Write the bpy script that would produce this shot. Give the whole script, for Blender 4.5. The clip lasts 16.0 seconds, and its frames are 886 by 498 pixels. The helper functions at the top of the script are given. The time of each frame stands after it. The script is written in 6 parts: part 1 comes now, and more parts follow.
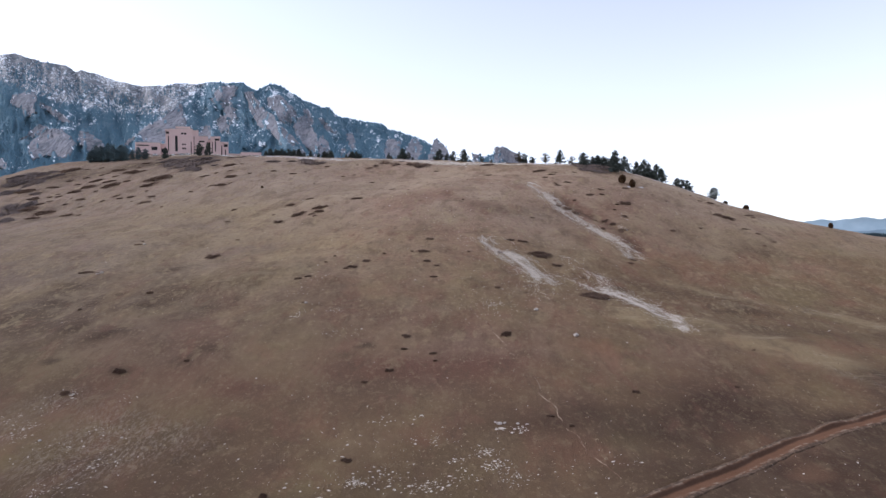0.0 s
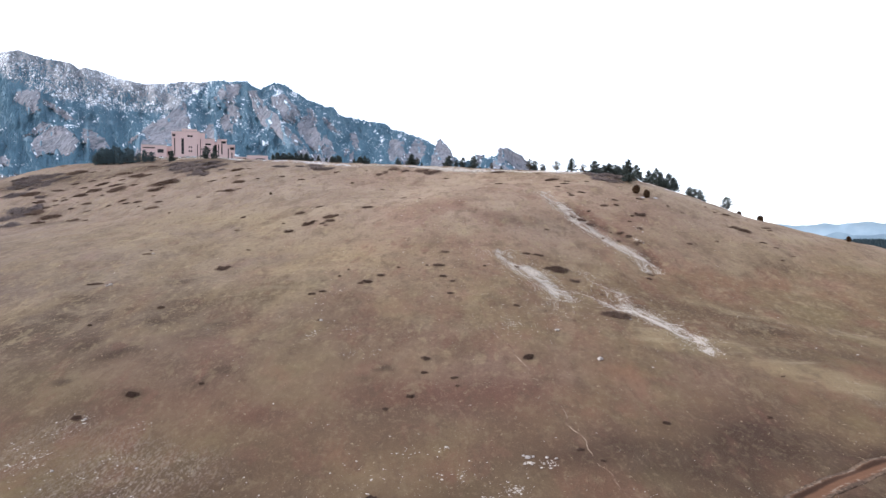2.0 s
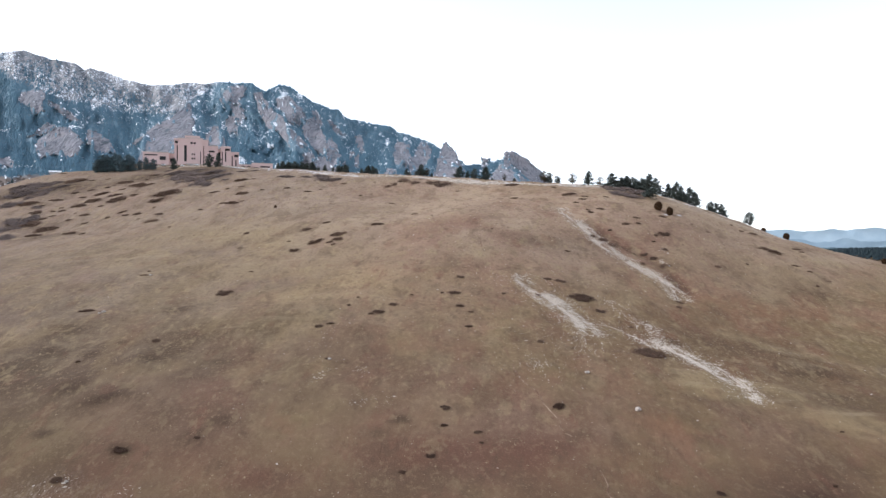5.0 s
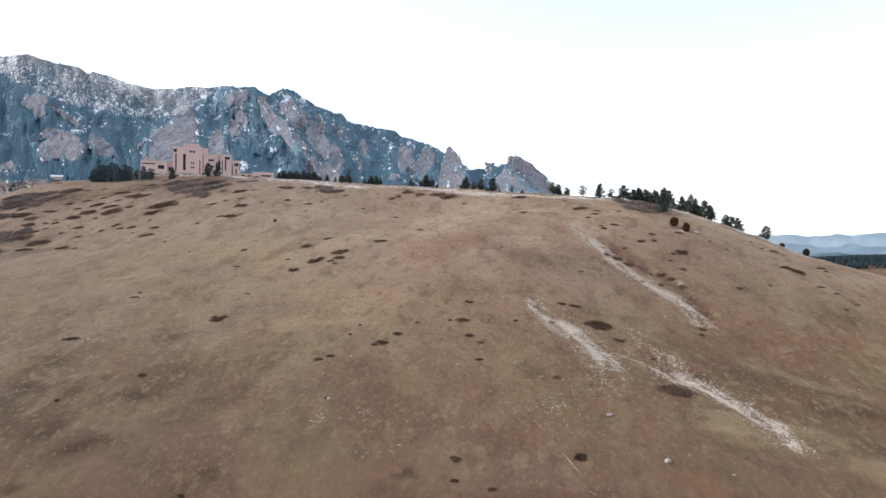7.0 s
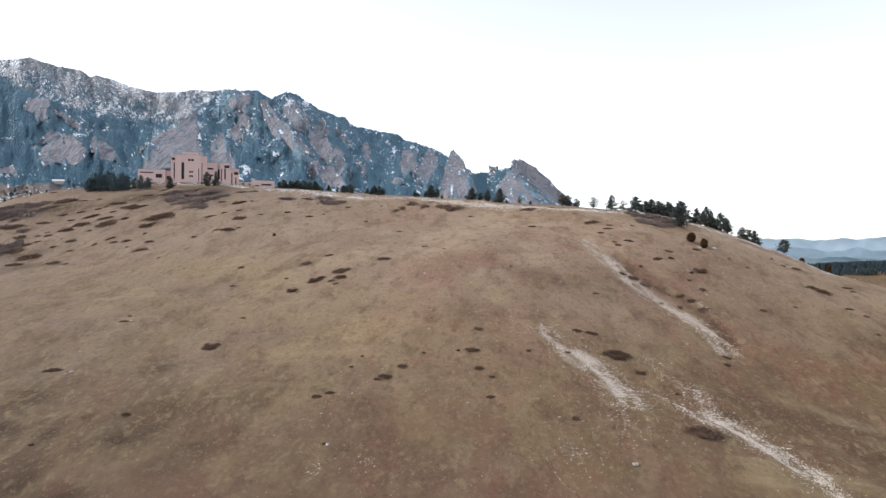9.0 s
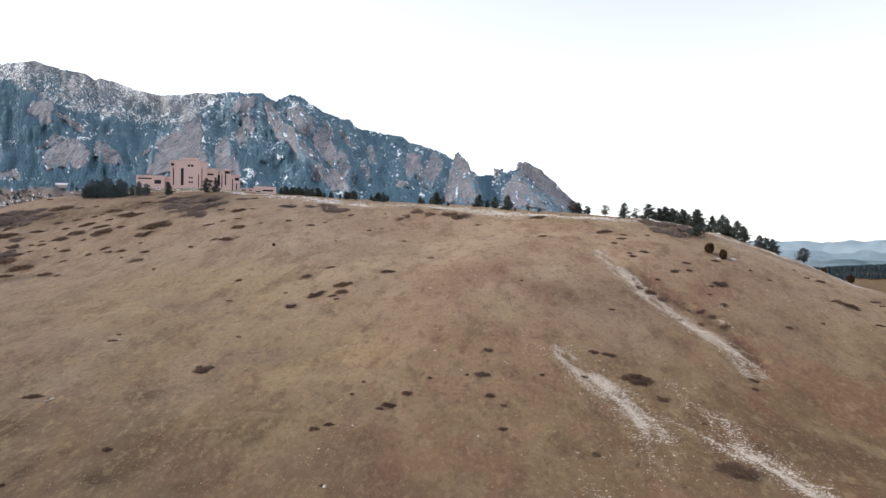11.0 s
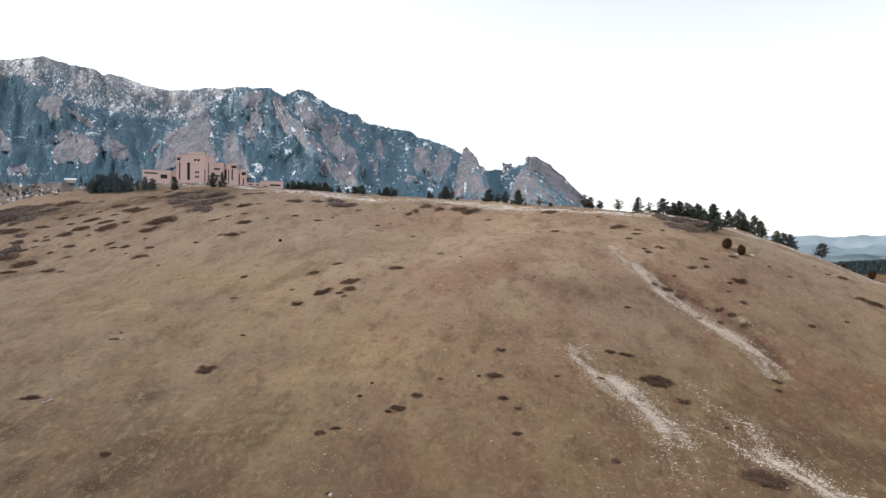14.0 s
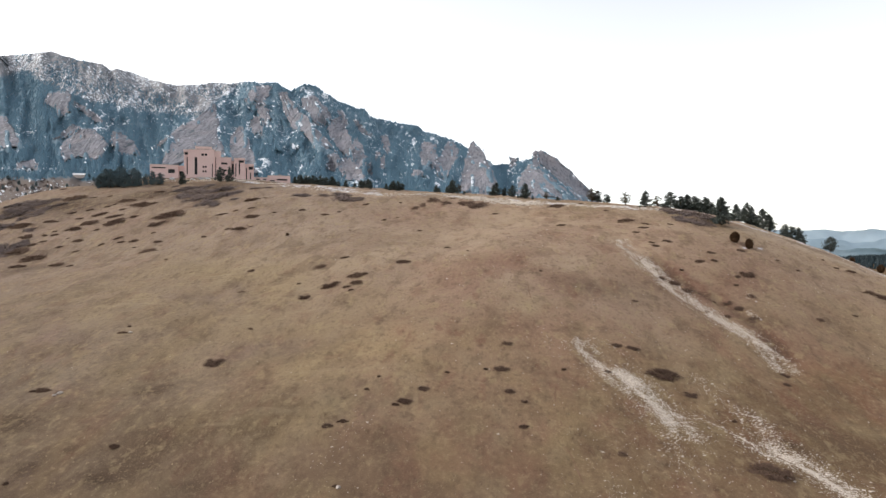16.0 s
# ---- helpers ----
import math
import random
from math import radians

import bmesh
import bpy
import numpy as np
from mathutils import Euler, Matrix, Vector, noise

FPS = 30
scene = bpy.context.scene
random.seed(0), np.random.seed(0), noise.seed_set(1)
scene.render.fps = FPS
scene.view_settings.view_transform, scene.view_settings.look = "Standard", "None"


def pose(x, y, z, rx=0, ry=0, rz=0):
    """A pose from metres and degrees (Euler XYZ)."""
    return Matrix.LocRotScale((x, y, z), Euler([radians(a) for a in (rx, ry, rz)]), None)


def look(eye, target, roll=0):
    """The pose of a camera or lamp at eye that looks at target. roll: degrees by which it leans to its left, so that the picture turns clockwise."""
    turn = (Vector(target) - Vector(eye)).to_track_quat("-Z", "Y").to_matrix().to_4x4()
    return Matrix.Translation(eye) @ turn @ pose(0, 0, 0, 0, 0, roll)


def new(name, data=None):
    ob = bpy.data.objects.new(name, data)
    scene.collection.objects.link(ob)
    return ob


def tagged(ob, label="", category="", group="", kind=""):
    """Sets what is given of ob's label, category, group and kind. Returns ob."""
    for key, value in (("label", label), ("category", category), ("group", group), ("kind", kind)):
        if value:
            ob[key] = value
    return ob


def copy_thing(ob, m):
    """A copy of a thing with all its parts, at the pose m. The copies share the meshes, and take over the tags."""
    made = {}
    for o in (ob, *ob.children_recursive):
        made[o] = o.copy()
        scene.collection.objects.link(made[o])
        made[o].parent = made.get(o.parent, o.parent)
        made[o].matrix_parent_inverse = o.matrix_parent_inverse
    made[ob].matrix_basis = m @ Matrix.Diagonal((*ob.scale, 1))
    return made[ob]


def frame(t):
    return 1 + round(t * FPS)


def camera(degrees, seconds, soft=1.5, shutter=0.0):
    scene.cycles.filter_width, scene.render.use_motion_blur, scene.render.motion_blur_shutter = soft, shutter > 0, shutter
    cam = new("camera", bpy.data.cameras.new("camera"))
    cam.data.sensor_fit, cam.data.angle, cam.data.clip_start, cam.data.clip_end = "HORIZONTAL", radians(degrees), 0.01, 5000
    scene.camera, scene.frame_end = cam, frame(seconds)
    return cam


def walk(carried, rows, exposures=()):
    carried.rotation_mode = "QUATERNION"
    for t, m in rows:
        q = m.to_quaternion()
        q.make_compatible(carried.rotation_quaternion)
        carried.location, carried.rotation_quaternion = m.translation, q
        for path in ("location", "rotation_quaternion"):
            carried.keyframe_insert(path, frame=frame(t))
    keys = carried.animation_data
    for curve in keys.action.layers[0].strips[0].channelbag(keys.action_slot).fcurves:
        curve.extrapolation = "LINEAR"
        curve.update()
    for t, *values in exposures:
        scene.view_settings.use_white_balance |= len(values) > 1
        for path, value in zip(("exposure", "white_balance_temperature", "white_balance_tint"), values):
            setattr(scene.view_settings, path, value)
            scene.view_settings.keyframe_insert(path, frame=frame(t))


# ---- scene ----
cam = camera(62.0, 16.0, soft=1.4)
walk(cam, [
    (0, pose(-0.42, 1.40, -2.33, 90.124, 0.834, -0.027)),
    (0.5, pose(-2.17, 2.02, -0.62, 90.107, 0.709, -0.012)),
    (1, pose(-3.91, 3.56, 0.96, 90.090, 0.581, -0.020)),
    (1.5, pose(-5.28, 5.26, 2.50, 90.079, 0.429, 0.036)),
    (2, pose(-6.52, 7.52, 4.02, 90.087, 0.315, 0.065)),
    (2.5, pose(-7.76, 10.29, 5.64, 90.079, 0.217, 0.090)),
    (3, pose(-8.63, 13.54, 7.08, 90.097, 0.103, 0.143)),
    (3.5, pose(-9.49, 16.96, 8.55, 90.135, 0.038, 0.205)),
    (4, pose(-10.30, 20.60, 10.14, 90.162, -0.022, 0.259)),
    (6.5, pose(-13.13, 42.19, 20.17, 90.378, -0.185, 0.540)),
    (7, pose(-13.55, 46.93, 22.01, 90.463, -0.220, 0.610)),
    (7.5, pose(-13.89, 51.26, 23.82, 90.531, -0.219, 0.700)),
    (8, pose(-14.60, 55.94, 25.72, 90.581, -0.270, 0.723)),
    (8.5, pose(-14.94, 60.73, 27.92, 90.612, -0.247, 0.795)),
    (9, pose(-15.51, 65.30, 30.03, 90.656, -0.267, 0.846)),
    (11.5, pose(-17.02, 86.01, 35.87, 90.827, -0.191, 1.293)),
    (12, pose(-17.38, 88.50, 36.21, 90.841, -0.188, 1.366)),
    (12.5, pose(-17.40, 90.25, 36.20, 90.772, -0.181, 1.521)),
    (13, pose(-17.54, 91.38, 36.15, 90.704, -0.192, 1.638)),
    (13.5, pose(-17.76, 91.61, 36.06, 90.536, -0.201, 1.727)),
    (14, pose(-17.71, 91.92, 35.74, 90.399, -0.189, 1.857)),
    (14.5, pose(-17.75, 91.95, 35.71, 90.269, -0.189, 1.988)),
    (15, pose(-17.69, 91.86, 35.69, 90.147, -0.173, 2.125)),
    (15.5, pose(-17.63, 91.72, 35.50, 90.068, -0.138, 2.257)),
    (16, pose(-17.63, 91.82, 35.43, 89.973, -0.152, 2.396)),
], exposures=[(0, 0.76, 5900, 16), (0.4, 1.11, 5900, 14), (1.2, 1.38, 5950, 13), (3, 1.28, 6100, 12), (7, 1.09, 6300, 11), (16, 1.01, 6900, 11)])

# ---- world and sun ----
world = bpy.data.worlds.new("evening_sky")
scene.world = world
world.use_nodes = True
wn, wl = world.node_tree.nodes, world.node_tree.links
sky = wn.new("ShaderNodeTexSky")
sky.sky_type = "NISHITA"
sky.sun_disc = False
sky.sun_elevation = radians(35)
sky.sun_rotation = radians(-80)
sky.altitude = 1800
sky.dust_density = 3.0
thin = wn.new("ShaderNodeHueSaturation")
thin.inputs["Saturation"].default_value = 0.35
wl.new(sky.outputs[0], thin.inputs["Color"])
wl.new(thin.outputs[0], wn["Background"].inputs[0])
wn["Background"].inputs[1].default_value = 0.15

sun_data = bpy.data.lights.new("sun", "SUN")
sun_data.energy = 0.8
sun_data.angle = radians(20)
sun_data.color = (1.0, 0.93, 0.85)
sun = new("sun", sun_data)
sun.matrix_world = look((-985, 174, 700), (0, 0, 0))


# ---- small tools ----
def vnoise(x, y, seed=0):
    """Smooth value noise from -1 to 1 on arrays."""
    x, y = np.asarray(x, float), np.asarray(y, float)
    xi, yi = np.floor(x).astype(np.int64), np.floor(y).astype(np.int64)
    fx, fy = x - xi, y - yi
    fx, fy = fx * fx * (3 - 2 * fx), fy * fy * (3 - 2 * fy)

    def corner(a, b):
        n = (a * 374761393 + b * 668265263 + seed * 1442695041) & 0xFFFFFFFF
        n = ((n ^ (n >> 13)) * 1274126177) & 0xFFFFFFFF
        n = n ^ (n >> 16)
        return (n & 0xFFFF) / 32767.5 - 1

    a = corner(xi, yi) * (1 - fx) + corner(xi + 1, yi) * fx
    b = corner(xi, yi + 1) * (1 - fx) + corner(xi + 1, yi + 1) * fx
    return a * (1 - fy) + b * fy


def fnoise(x, y, octaves=4, seed=0):
    total, amp = 0, 1.0
    for k in range(octaves):
        total = total + amp * vnoise(x * 2 ** k + 17.3 * k, y * 2 ** k - 9.1 * k, seed + k)
        amp *= 0.5
    return total


def near_line(x, y, line):
    """Distance of points to a polyline, and how far along it (0 to 1) they lie."""
    best, along = np.full(np.shape(x), 1e9), np.zeros(np.shape(x))
    n = len(line) - 1
    for k in range(n):
        (ax, ay), (bx, by) = line[k], line[k + 1]
        dx, dy = bx - ax, by - ay
        t = np.clip(((x - ax) * dx + (y - ay) * dy) / (dx * dx + dy * dy), 0, 1)
        d = np.hypot(x - ax - t * dx, y - ay - t * dy)
        closer = d < best
        best, along = np.where(closer, d, best), np.where(closer, (k + t) / n, along)
    return best, along


def smooth(lo, hi, v):
    t = np.clip((v - lo) / (hi - lo), 0, 1)
    return t * t * (3 - 2 * t)


def mesh_from(name, verts, faces, material, smooth_shade=True):
    """A mesh from arrays: verts (n, 3), faces (m, 3) or (m, 4)."""
    me = bpy.data.meshes.new(name)
    verts, faces = np.asarray(verts, np.float32), np.asarray(faces, np.int32)
    k = faces.shape[1]
    me.vertices.add(len(verts))
    me.vertices.foreach_set("co", verts.ravel())
    me.loops.add(faces.size)
    me.loops.foreach_set("vertex_index", faces.ravel())
    me.polygons.add(len(faces))
    me.polygons.foreach_set("loop_start", np.arange(0, faces.size, k, dtype=np.int32))
    me.polygons.foreach_set("use_smooth", np.full(len(faces), smooth_shade))
    me.update(calc_edges=True)
    me.validate()
    me.materials.append(material)
    return me


def grid_faces(rows, cols):
    i = np.arange(rows * cols).reshape(rows, cols)
    return np.stack([i[:-1, :-1], i[:-1, 1:], i[1:, 1:], i[1:, :-1]], -1).reshape(-1, 4)


def scattered(template, faces, places, sizes, rng, lean=0.0):
    """Many turned and scaled copies of a template in one pair of arrays."""
    n, v = len(places), len(template)
    a = rng.uniform(0, 2 * math.pi, n)
    c, s = np.cos(a)[:, None], np.sin(a)[:, None]
    sizes = np.asarray(sizes, float)
    if sizes.ndim == 1:
        sizes = np.stack([sizes] * 3, 1)
    t = template[None] * sizes[:, None, :]
    x, y, z = t[..., 0] * c - t[..., 1] * s, t[..., 0] * s + t[..., 1] * c, t[..., 2]
    if lean:
        x = x + z * rng.normal(0, lean, n)[:, None]
        y = y + z * rng.normal(0, lean, n)[:, None]
    out = np.stack([x, y, z], -1) + np.asarray(places)[:, None, :]
    f = faces[None] + (np.arange(n) * v)[:, None, None]
    return out.reshape(-1, 3), f.reshape(-1, faces.shape[1])


def part(name, data, parent, label=""):
    ob = new(name, data)
    ob.parent = parent
    if label:
        ob["label"] = label
    return ob


def bm_mesh(name, bm, material):
    me = bpy.data.meshes.new(name)
    bm.to_mesh(me)
    bm.free()
    me.materials.append(material)
    return me


def box(bm, x0, x1, y0, y1, z0, z1):
    m = Matrix.Translation(((x0 + x1) / 2, (y0 + y1) / 2, (z0 + z1) / 2)) @ Matrix.Diagonal((x1 - x0, y1 - y0, z1 - z0, 1))
    bmesh.ops.create_cube(bm, size=1, matrix=m)


# ---- materials ----
class Nodes:
    """Short hand for a node material."""

    def __init__(self, name, rough=0.9, spec=0.2):
        self.mat = bpy.data.materials.new(name)
        self.mat.use_nodes = True
        self.n, self.l = self.mat.node_tree.nodes, self.mat.node_tree.links
        self.bsdf = self.n["Principled BSDF"]
        self.bsdf.inputs["Roughness"].default_value = rough
        self.bsdf.inputs["Specular IOR Level"].default_value = spec
        self.where = self.n.new("ShaderNodeTexCoord").outputs["Object"]

    def scaled(self, factor):
        mp = self.n.new("ShaderNodeMapping")
        mp.inputs["Scale"].default_value = (factor, factor, factor)
        self.l.new(self.where, mp.inputs[0])
        return mp.outputs[0]

    def put(self, value, socket):
        if isinstance(value, (int, float)):
            socket.default_value = value
        elif isinstance(value, tuple):
            socket.default_value = (*value, 1) if len(value) == 3 else value
        else:
            self.l.new(value, socket)

    def noise(self, scale, detail=4.0, rough=0.55, stretch=None, where=None):
        t = self.n.new("ShaderNodeTexNoise")
        t.inputs["Scale"].default_value = scale
        t.inputs["Detail"].default_value = detail
        t.inputs["Roughness"].default_value = rough
        src = where or self.where
        if stretch:
            mp = self.n.new("ShaderNodeMapping")
            mp.inputs["Scale"].default_value = stretch[:3]
            if len(stretch) > 3:
                mp.inputs["Rotation"].default_value = (0, stretch[4] if len(stretch) > 4 else 0, stretch[3])
            self.l.new(src, mp.inputs[0])
            src = mp.outputs[0]
        self.l.new(src, t.inputs["Vector"])
        return t.outputs["Fac"]

    def ramp(self, value, lo, hi):
        m = self.n.new("ShaderNodeMapRange")
        m.interpolation_type = "SMOOTHSTEP"
        self.put(value, m.inputs["Value"])
        m.inputs["From Min"].default_value, m.inputs["From Max"].default_value = lo, hi
        return m.outputs[0]

    def mix(self, fac, a, b, mode="MIX"):
        m = self.n.new("ShaderNodeMix")
        m.data_type, m.blend_type = "RGBA", mode
        self.put(fac, m.inputs["Factor"])
        self.put(a, m.inputs[6])
        self.put(b, m.inputs[7])
        return m.outputs[2]

    def math(self, op, a, b=0.0):
        m = self.n.new("ShaderNodeMath")
        m.operation = op
        m.use_clamp = True
        self.put(a, m.inputs[0])
        self.put(b, m.inputs[1])
        return m.outputs[0]

    def attr(self, name):
        a = self.n.new("ShaderNodeAttribute")
        a.attribute_name = name
        return a.outputs["Fac"]

    def blend(self, name, low, more):
        """low, rising by more where the named mask is full."""
        m = self.n.new("ShaderNodeMath")
        m.operation = "MULTIPLY_ADD"
        self.l.new(self.attr(name), m.inputs[0])
        m.inputs[1].default_value, m.inputs[2].default_value = more, low
        return m.outputs[0]

    def random(self):
        return self.n.new("ShaderNodeObjectInfo").outputs["Random"]

    def island(self):
        return self.n.new("ShaderNodeNewGeometry").outputs["Random Per Island"]

    def slope(self):
        """How level the surface lies: 1 flat, 0 upright."""
        g, s = self.n.new("ShaderNodeNewGeometry"), self.n.new("ShaderNodeSeparateXYZ")
        self.l.new(g.outputs["Normal"], s.inputs[0])
        return s.outputs["Z"]

    def done(self, color, bump=None, strength=0.5, distance=0.1):
        self.put(color, self.bsdf.inputs["Base Color"])
        if bump is not None:
            b = self.n.new("ShaderNodeBump")
            b.inputs["Strength"].default_value, b.inputs["Distance"].default_value = strength, distance
            self.l.new(bump, b.inputs["Height"])
            self.l.new(b.outputs[0], self.bsdf.inputs["Normal"])
        return self.mat


def grass_material():
    m = Nodes("dry_grass", 0.95, 0.1)
    tuft = m.noise(0.7, 5, 0.65, (1, 0.6, 1, 0.3))
    fine = m.noise(2.4, 4, 0.75)
    c = m.mix(m.ramp(m.noise(0.012, 3, 0.5), 0.35, 0.65), (0.178, 0.11, 0.062), (0.225, 0.15, 0.08))
    c = m.mix(m.ramp(m.noise(0.07, 5, 0.6, (1, 0.55, 1)), 0.42, 0.72), c, (0.2, 0.126, 0.07))
    c = m.mix(m.math("MULTIPLY", m.ramp(m.noise(0.026, 4, 0.6), 0.48, 0.66), 0.5), c, (0.225, 0.172, 0.08))
    c = m.mix(m.math("MULTIPLY", m.ramp(m.noise(0.045, 5, 0.62, (1, 0.5, 1, -0.3)), 0.48, 0.66), 0.7), c, (0.24, 0.122, 0.074))
    c = m.mix(m.math("MULTIPLY", m.attr("pale"), 0.88), c, m.mix(m.ramp(m.noise(0.03, 5, 0.65), 0.4, 0.62), (0.465, 0.348, 0.242), (0.366, 0.26, 0.183)))
    # grass greyed towards the left, a veil of haze put into its colour
    c = m.mix(m.math("MULTIPLY", m.attr("haze_grey"), 0.55), c, m.mix(m.ramp(m.noise(0.05, 5, 0.65, (1, 0.5, 1)), 0.4, 0.6), (0.3, 0.238, 0.196), (0.235, 0.178, 0.147)))
    c = m.mix(m.math("MULTIPLY", m.attr("rosy"), 0.7), c, m.mix(m.ramp(m.noise(0.06, 5, 0.65, (1, 0.5, 1)), 0.4, 0.6), (0.33, 0.205, 0.148), (0.25, 0.15, 0.104)))
    c = m.mix(m.math("MULTIPLY", m.attr("straw"), 0.8), c, (0.35, 0.258, 0.142))
    c = m.mix(m.math("MULTIPLY", m.attr("russet"), 0.75), c, (0.17, 0.078, 0.054))
    c = m.mix(m.math("MULTIPLY", m.attr("dark"), 0.85), c, (0.062, 0.038, 0.025))
    # patches of olive, brown and straw growth lying across the slope
    olive = m.noise(0.05, 4, 0.5, (1, 0.45, 1, 0.3))
    c = m.mix(m.math("MULTIPLY", m.ramp(olive, 0.5, 0.64), m.blend("olive", 0.08, 0.34)), c, (0.275, 0.196, 0.106))
    brown = m.noise(0.085, 4, 0.55, (1, 0.42, 1, 0.25))
    c = m.mix(m.math("MULTIPLY", m.ramp(brown, 0.52, 0.66), 0.42), c, (0.13, 0.082, 0.052))
    c = m.mix(m.math("MULTIPLY", m.ramp(brown, 0.46, 0.32), m.blend("tussock", 0.08, 0.3)), c, (0.33, 0.248, 0.155))
    clay = m.noise(0.12, 4, 0.55, (1, 0.4, 1, -0.15))
    c = m.mix(m.math("MULTIPLY", m.ramp(clay, 0.56, 0.66), m.blend("rosy", 0.22, 0.35)), c, (0.2, 0.098, 0.066))
    c = m.mix(m.math("MULTIPLY", m.ramp(m.noise(0.22, 4, 0.6, (1, 0.35, 1, 0.2)), 0.54, 0.66), 0.38), c, (0.115, 0.074, 0.048))
    c = m.mix(m.math("MULTIPLY", m.ramp(m.noise(0.26, 4, 0.6, (1, 0.4, 1, -0.2)), 0.55, 0.66), m.blend("tussock", 0.12, 0.33)), c, (0.35, 0.265, 0.15))
    # bunches and blades
    c = m.mix(m.math("MULTIPLY", m.ramp(tuft, 0.53, 0.66), m.blend("tussock", 0.2, 0.25)), c, (0.35, 0.255, 0.15))
    c = m.mix(m.math("MULTIPLY", m.ramp(tuft, 0.46, 0.33), m.blend("tussock", 0.2, 0.25)), c, (0.095, 0.06, 0.04))
    c = m.mix(m.math("MULTIPLY", m.ramp(fine, 0.55, 0.65), m.blend("tussock", 0.12, 0.16)), c, (0.48, 0.37, 0.23))
    c = m.mix(m.math("MULTIPLY", m.ramp(fine, 0.45, 0.34), m.blend("tussock", 0.14, 0.14)), c, (0.07, 0.045, 0.032))
    sweep = m.noise(0.16, 5, 0.65, (0.25, 1, 1, 0.5))
    c = m.mix(m.math("MULTIPLY", m.attr("straw"), m.math("MULTIPLY", m.ramp(sweep, 0.5, 0.68), 0.4)), c, (0.38, 0.3, 0.19))
    stony = m.math("MULTIPLY", m.attr("scree"), m.ramp(m.noise(1.3, 7, 0.85, (1.0, 0.35, 1, 0.5)), 0.5, 0.58))
    c = m.mix(stony, c, (0.52, 0.43, 0.35))
    snowy = m.math("MULTIPLY", m.attr("snow"), m.ramp(m.noise(0.35, 5, 0.7), 0.42, 0.55))
    c = m.mix(snowy, c, (0.82, 0.84, 0.88))
    return m.done(c, m.mix(0.5, tuft, fine), 1.0, 0.8)


def foliage_material(name, dark, light, rough=0.85):
    m = Nodes(name, rough, 0.15)
    c = m.mix(m.island(), dark, light)
    c = m.mix(m.math("MULTIPLY", m.random(), 0.25), c, tuple(v * 0.6 for v in light))
    return m.done(c)


def rock_material(name, dark, light, scale=0.03):
    m = Nodes(name, 0.9, 0.2)
    streak = m.noise(scale, 6, 0.65, (2.2, 1.0, 0.5))
    grain = m.noise(scale * 8, 5, 0.7)
    c = m.mix(m.ramp(streak, 0.3, 0.7), dark, light)
    c = m.mix(m.math("MULTIPLY", m.ramp(grain, 0.5, 0.75), 0.5), c, tuple(v * 0.6 for v in dark))
    return m.done(c, m.mix(0.5, streak, grain), 0.6, 0.25 / scale * 0.1)


def flatiron_material():
    m = Nodes("flatiron_sandstone", 0.9, 0.15)
    m.where = m.scaled(0.69)
    band = m.noise(0.02, 6, 0.65, (1.8, 0.25, 0.5))
    grain = m.noise(0.1, 6, 0.75, (1, 0.4, 0.8))
    c = m.mix(m.ramp(band, 0.32, 0.68), (0.195, 0.2, 0.225), (0.3, 0.292, 0.315))
    c = m.mix(m.math("MULTIPLY", m.ramp(m.noise(0.011, 3, 0.5), 0.5, 0.66), 0.6), c, (0.265, 0.24, 0.248))
    c = m.mix(m.math("MULTIPLY", m.ramp(grain, 0.5, 0.66), 0.7), c, (0.125, 0.128, 0.14))
    c = m.mix(m.math("MULTIPLY", m.ramp(m.noise(0.16, 6, 0.75, (1.6, 0.4, 0.6)), 0.56, 0.66), 0.6), c, (0.36, 0.35, 0.36))
    c = m.mix(m.ramp(m.noise(0.07, 5, 0.7, (1.6, 0.4, 0.5)), 0.645, 0.68), c, (0.7, 0.73, 0.77))
    c = m.mix(m.math("MULTIPLY", m.ramp(m.noise(0.05, 5, 0.7, (1.6, 0.25, 0.5)), 0.57, 0.63), 0.85), c, (0.09, 0.115, 0.13))
    seam = m.noise(0.035, 4, 0.6, (2.4, 0.3, 0.35))
    c = m.mix(m.math("MULTIPLY", m.math("MULTIPLY", m.ramp(seam, 0.47, 0.495), m.ramp(seam, 0.53, 0.505)), 0.75), c, (0.08, 0.09, 0.1))
    return m.done(c, m.mix(0.5, band, grain), 0.4, 6.0)


def mountain_material():
    m = Nodes("mountain_side", 0.95, 0.1)
    m.where = m.scaled(0.69)
    # forest floor lightened and blued, so the colour carries the haze
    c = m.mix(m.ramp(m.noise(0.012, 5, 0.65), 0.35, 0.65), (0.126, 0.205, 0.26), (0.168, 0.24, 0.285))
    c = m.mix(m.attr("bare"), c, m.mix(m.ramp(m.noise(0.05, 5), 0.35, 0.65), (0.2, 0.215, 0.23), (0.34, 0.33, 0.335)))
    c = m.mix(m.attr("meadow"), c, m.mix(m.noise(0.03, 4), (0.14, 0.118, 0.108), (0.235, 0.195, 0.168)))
    speckle = m.noise(0.13, 6, 0.75, (1, 0.5, 0.9))
    lift = m.n.new("ShaderNodeMath")
    lift.operation = "MULTIPLY_ADD"
    m.put(m.attr("snow"), lift.inputs[0])
    lift.inputs[1].default_value, lift.inputs[2].default_value = 0.22, -0.14
    both = m.n.new("ShaderNodeMath")
    m.put(speckle, both.inputs[0])
    m.put(lift.outputs[0], both.inputs[1])
    c = m.mix(m.ramp(both.outputs[0], 0.555, 0.575), c, (0.82, 0.86, 0.9))
    return m.done(c, m.noise(0.05, 6, 0.7), 0.8, 8.5)


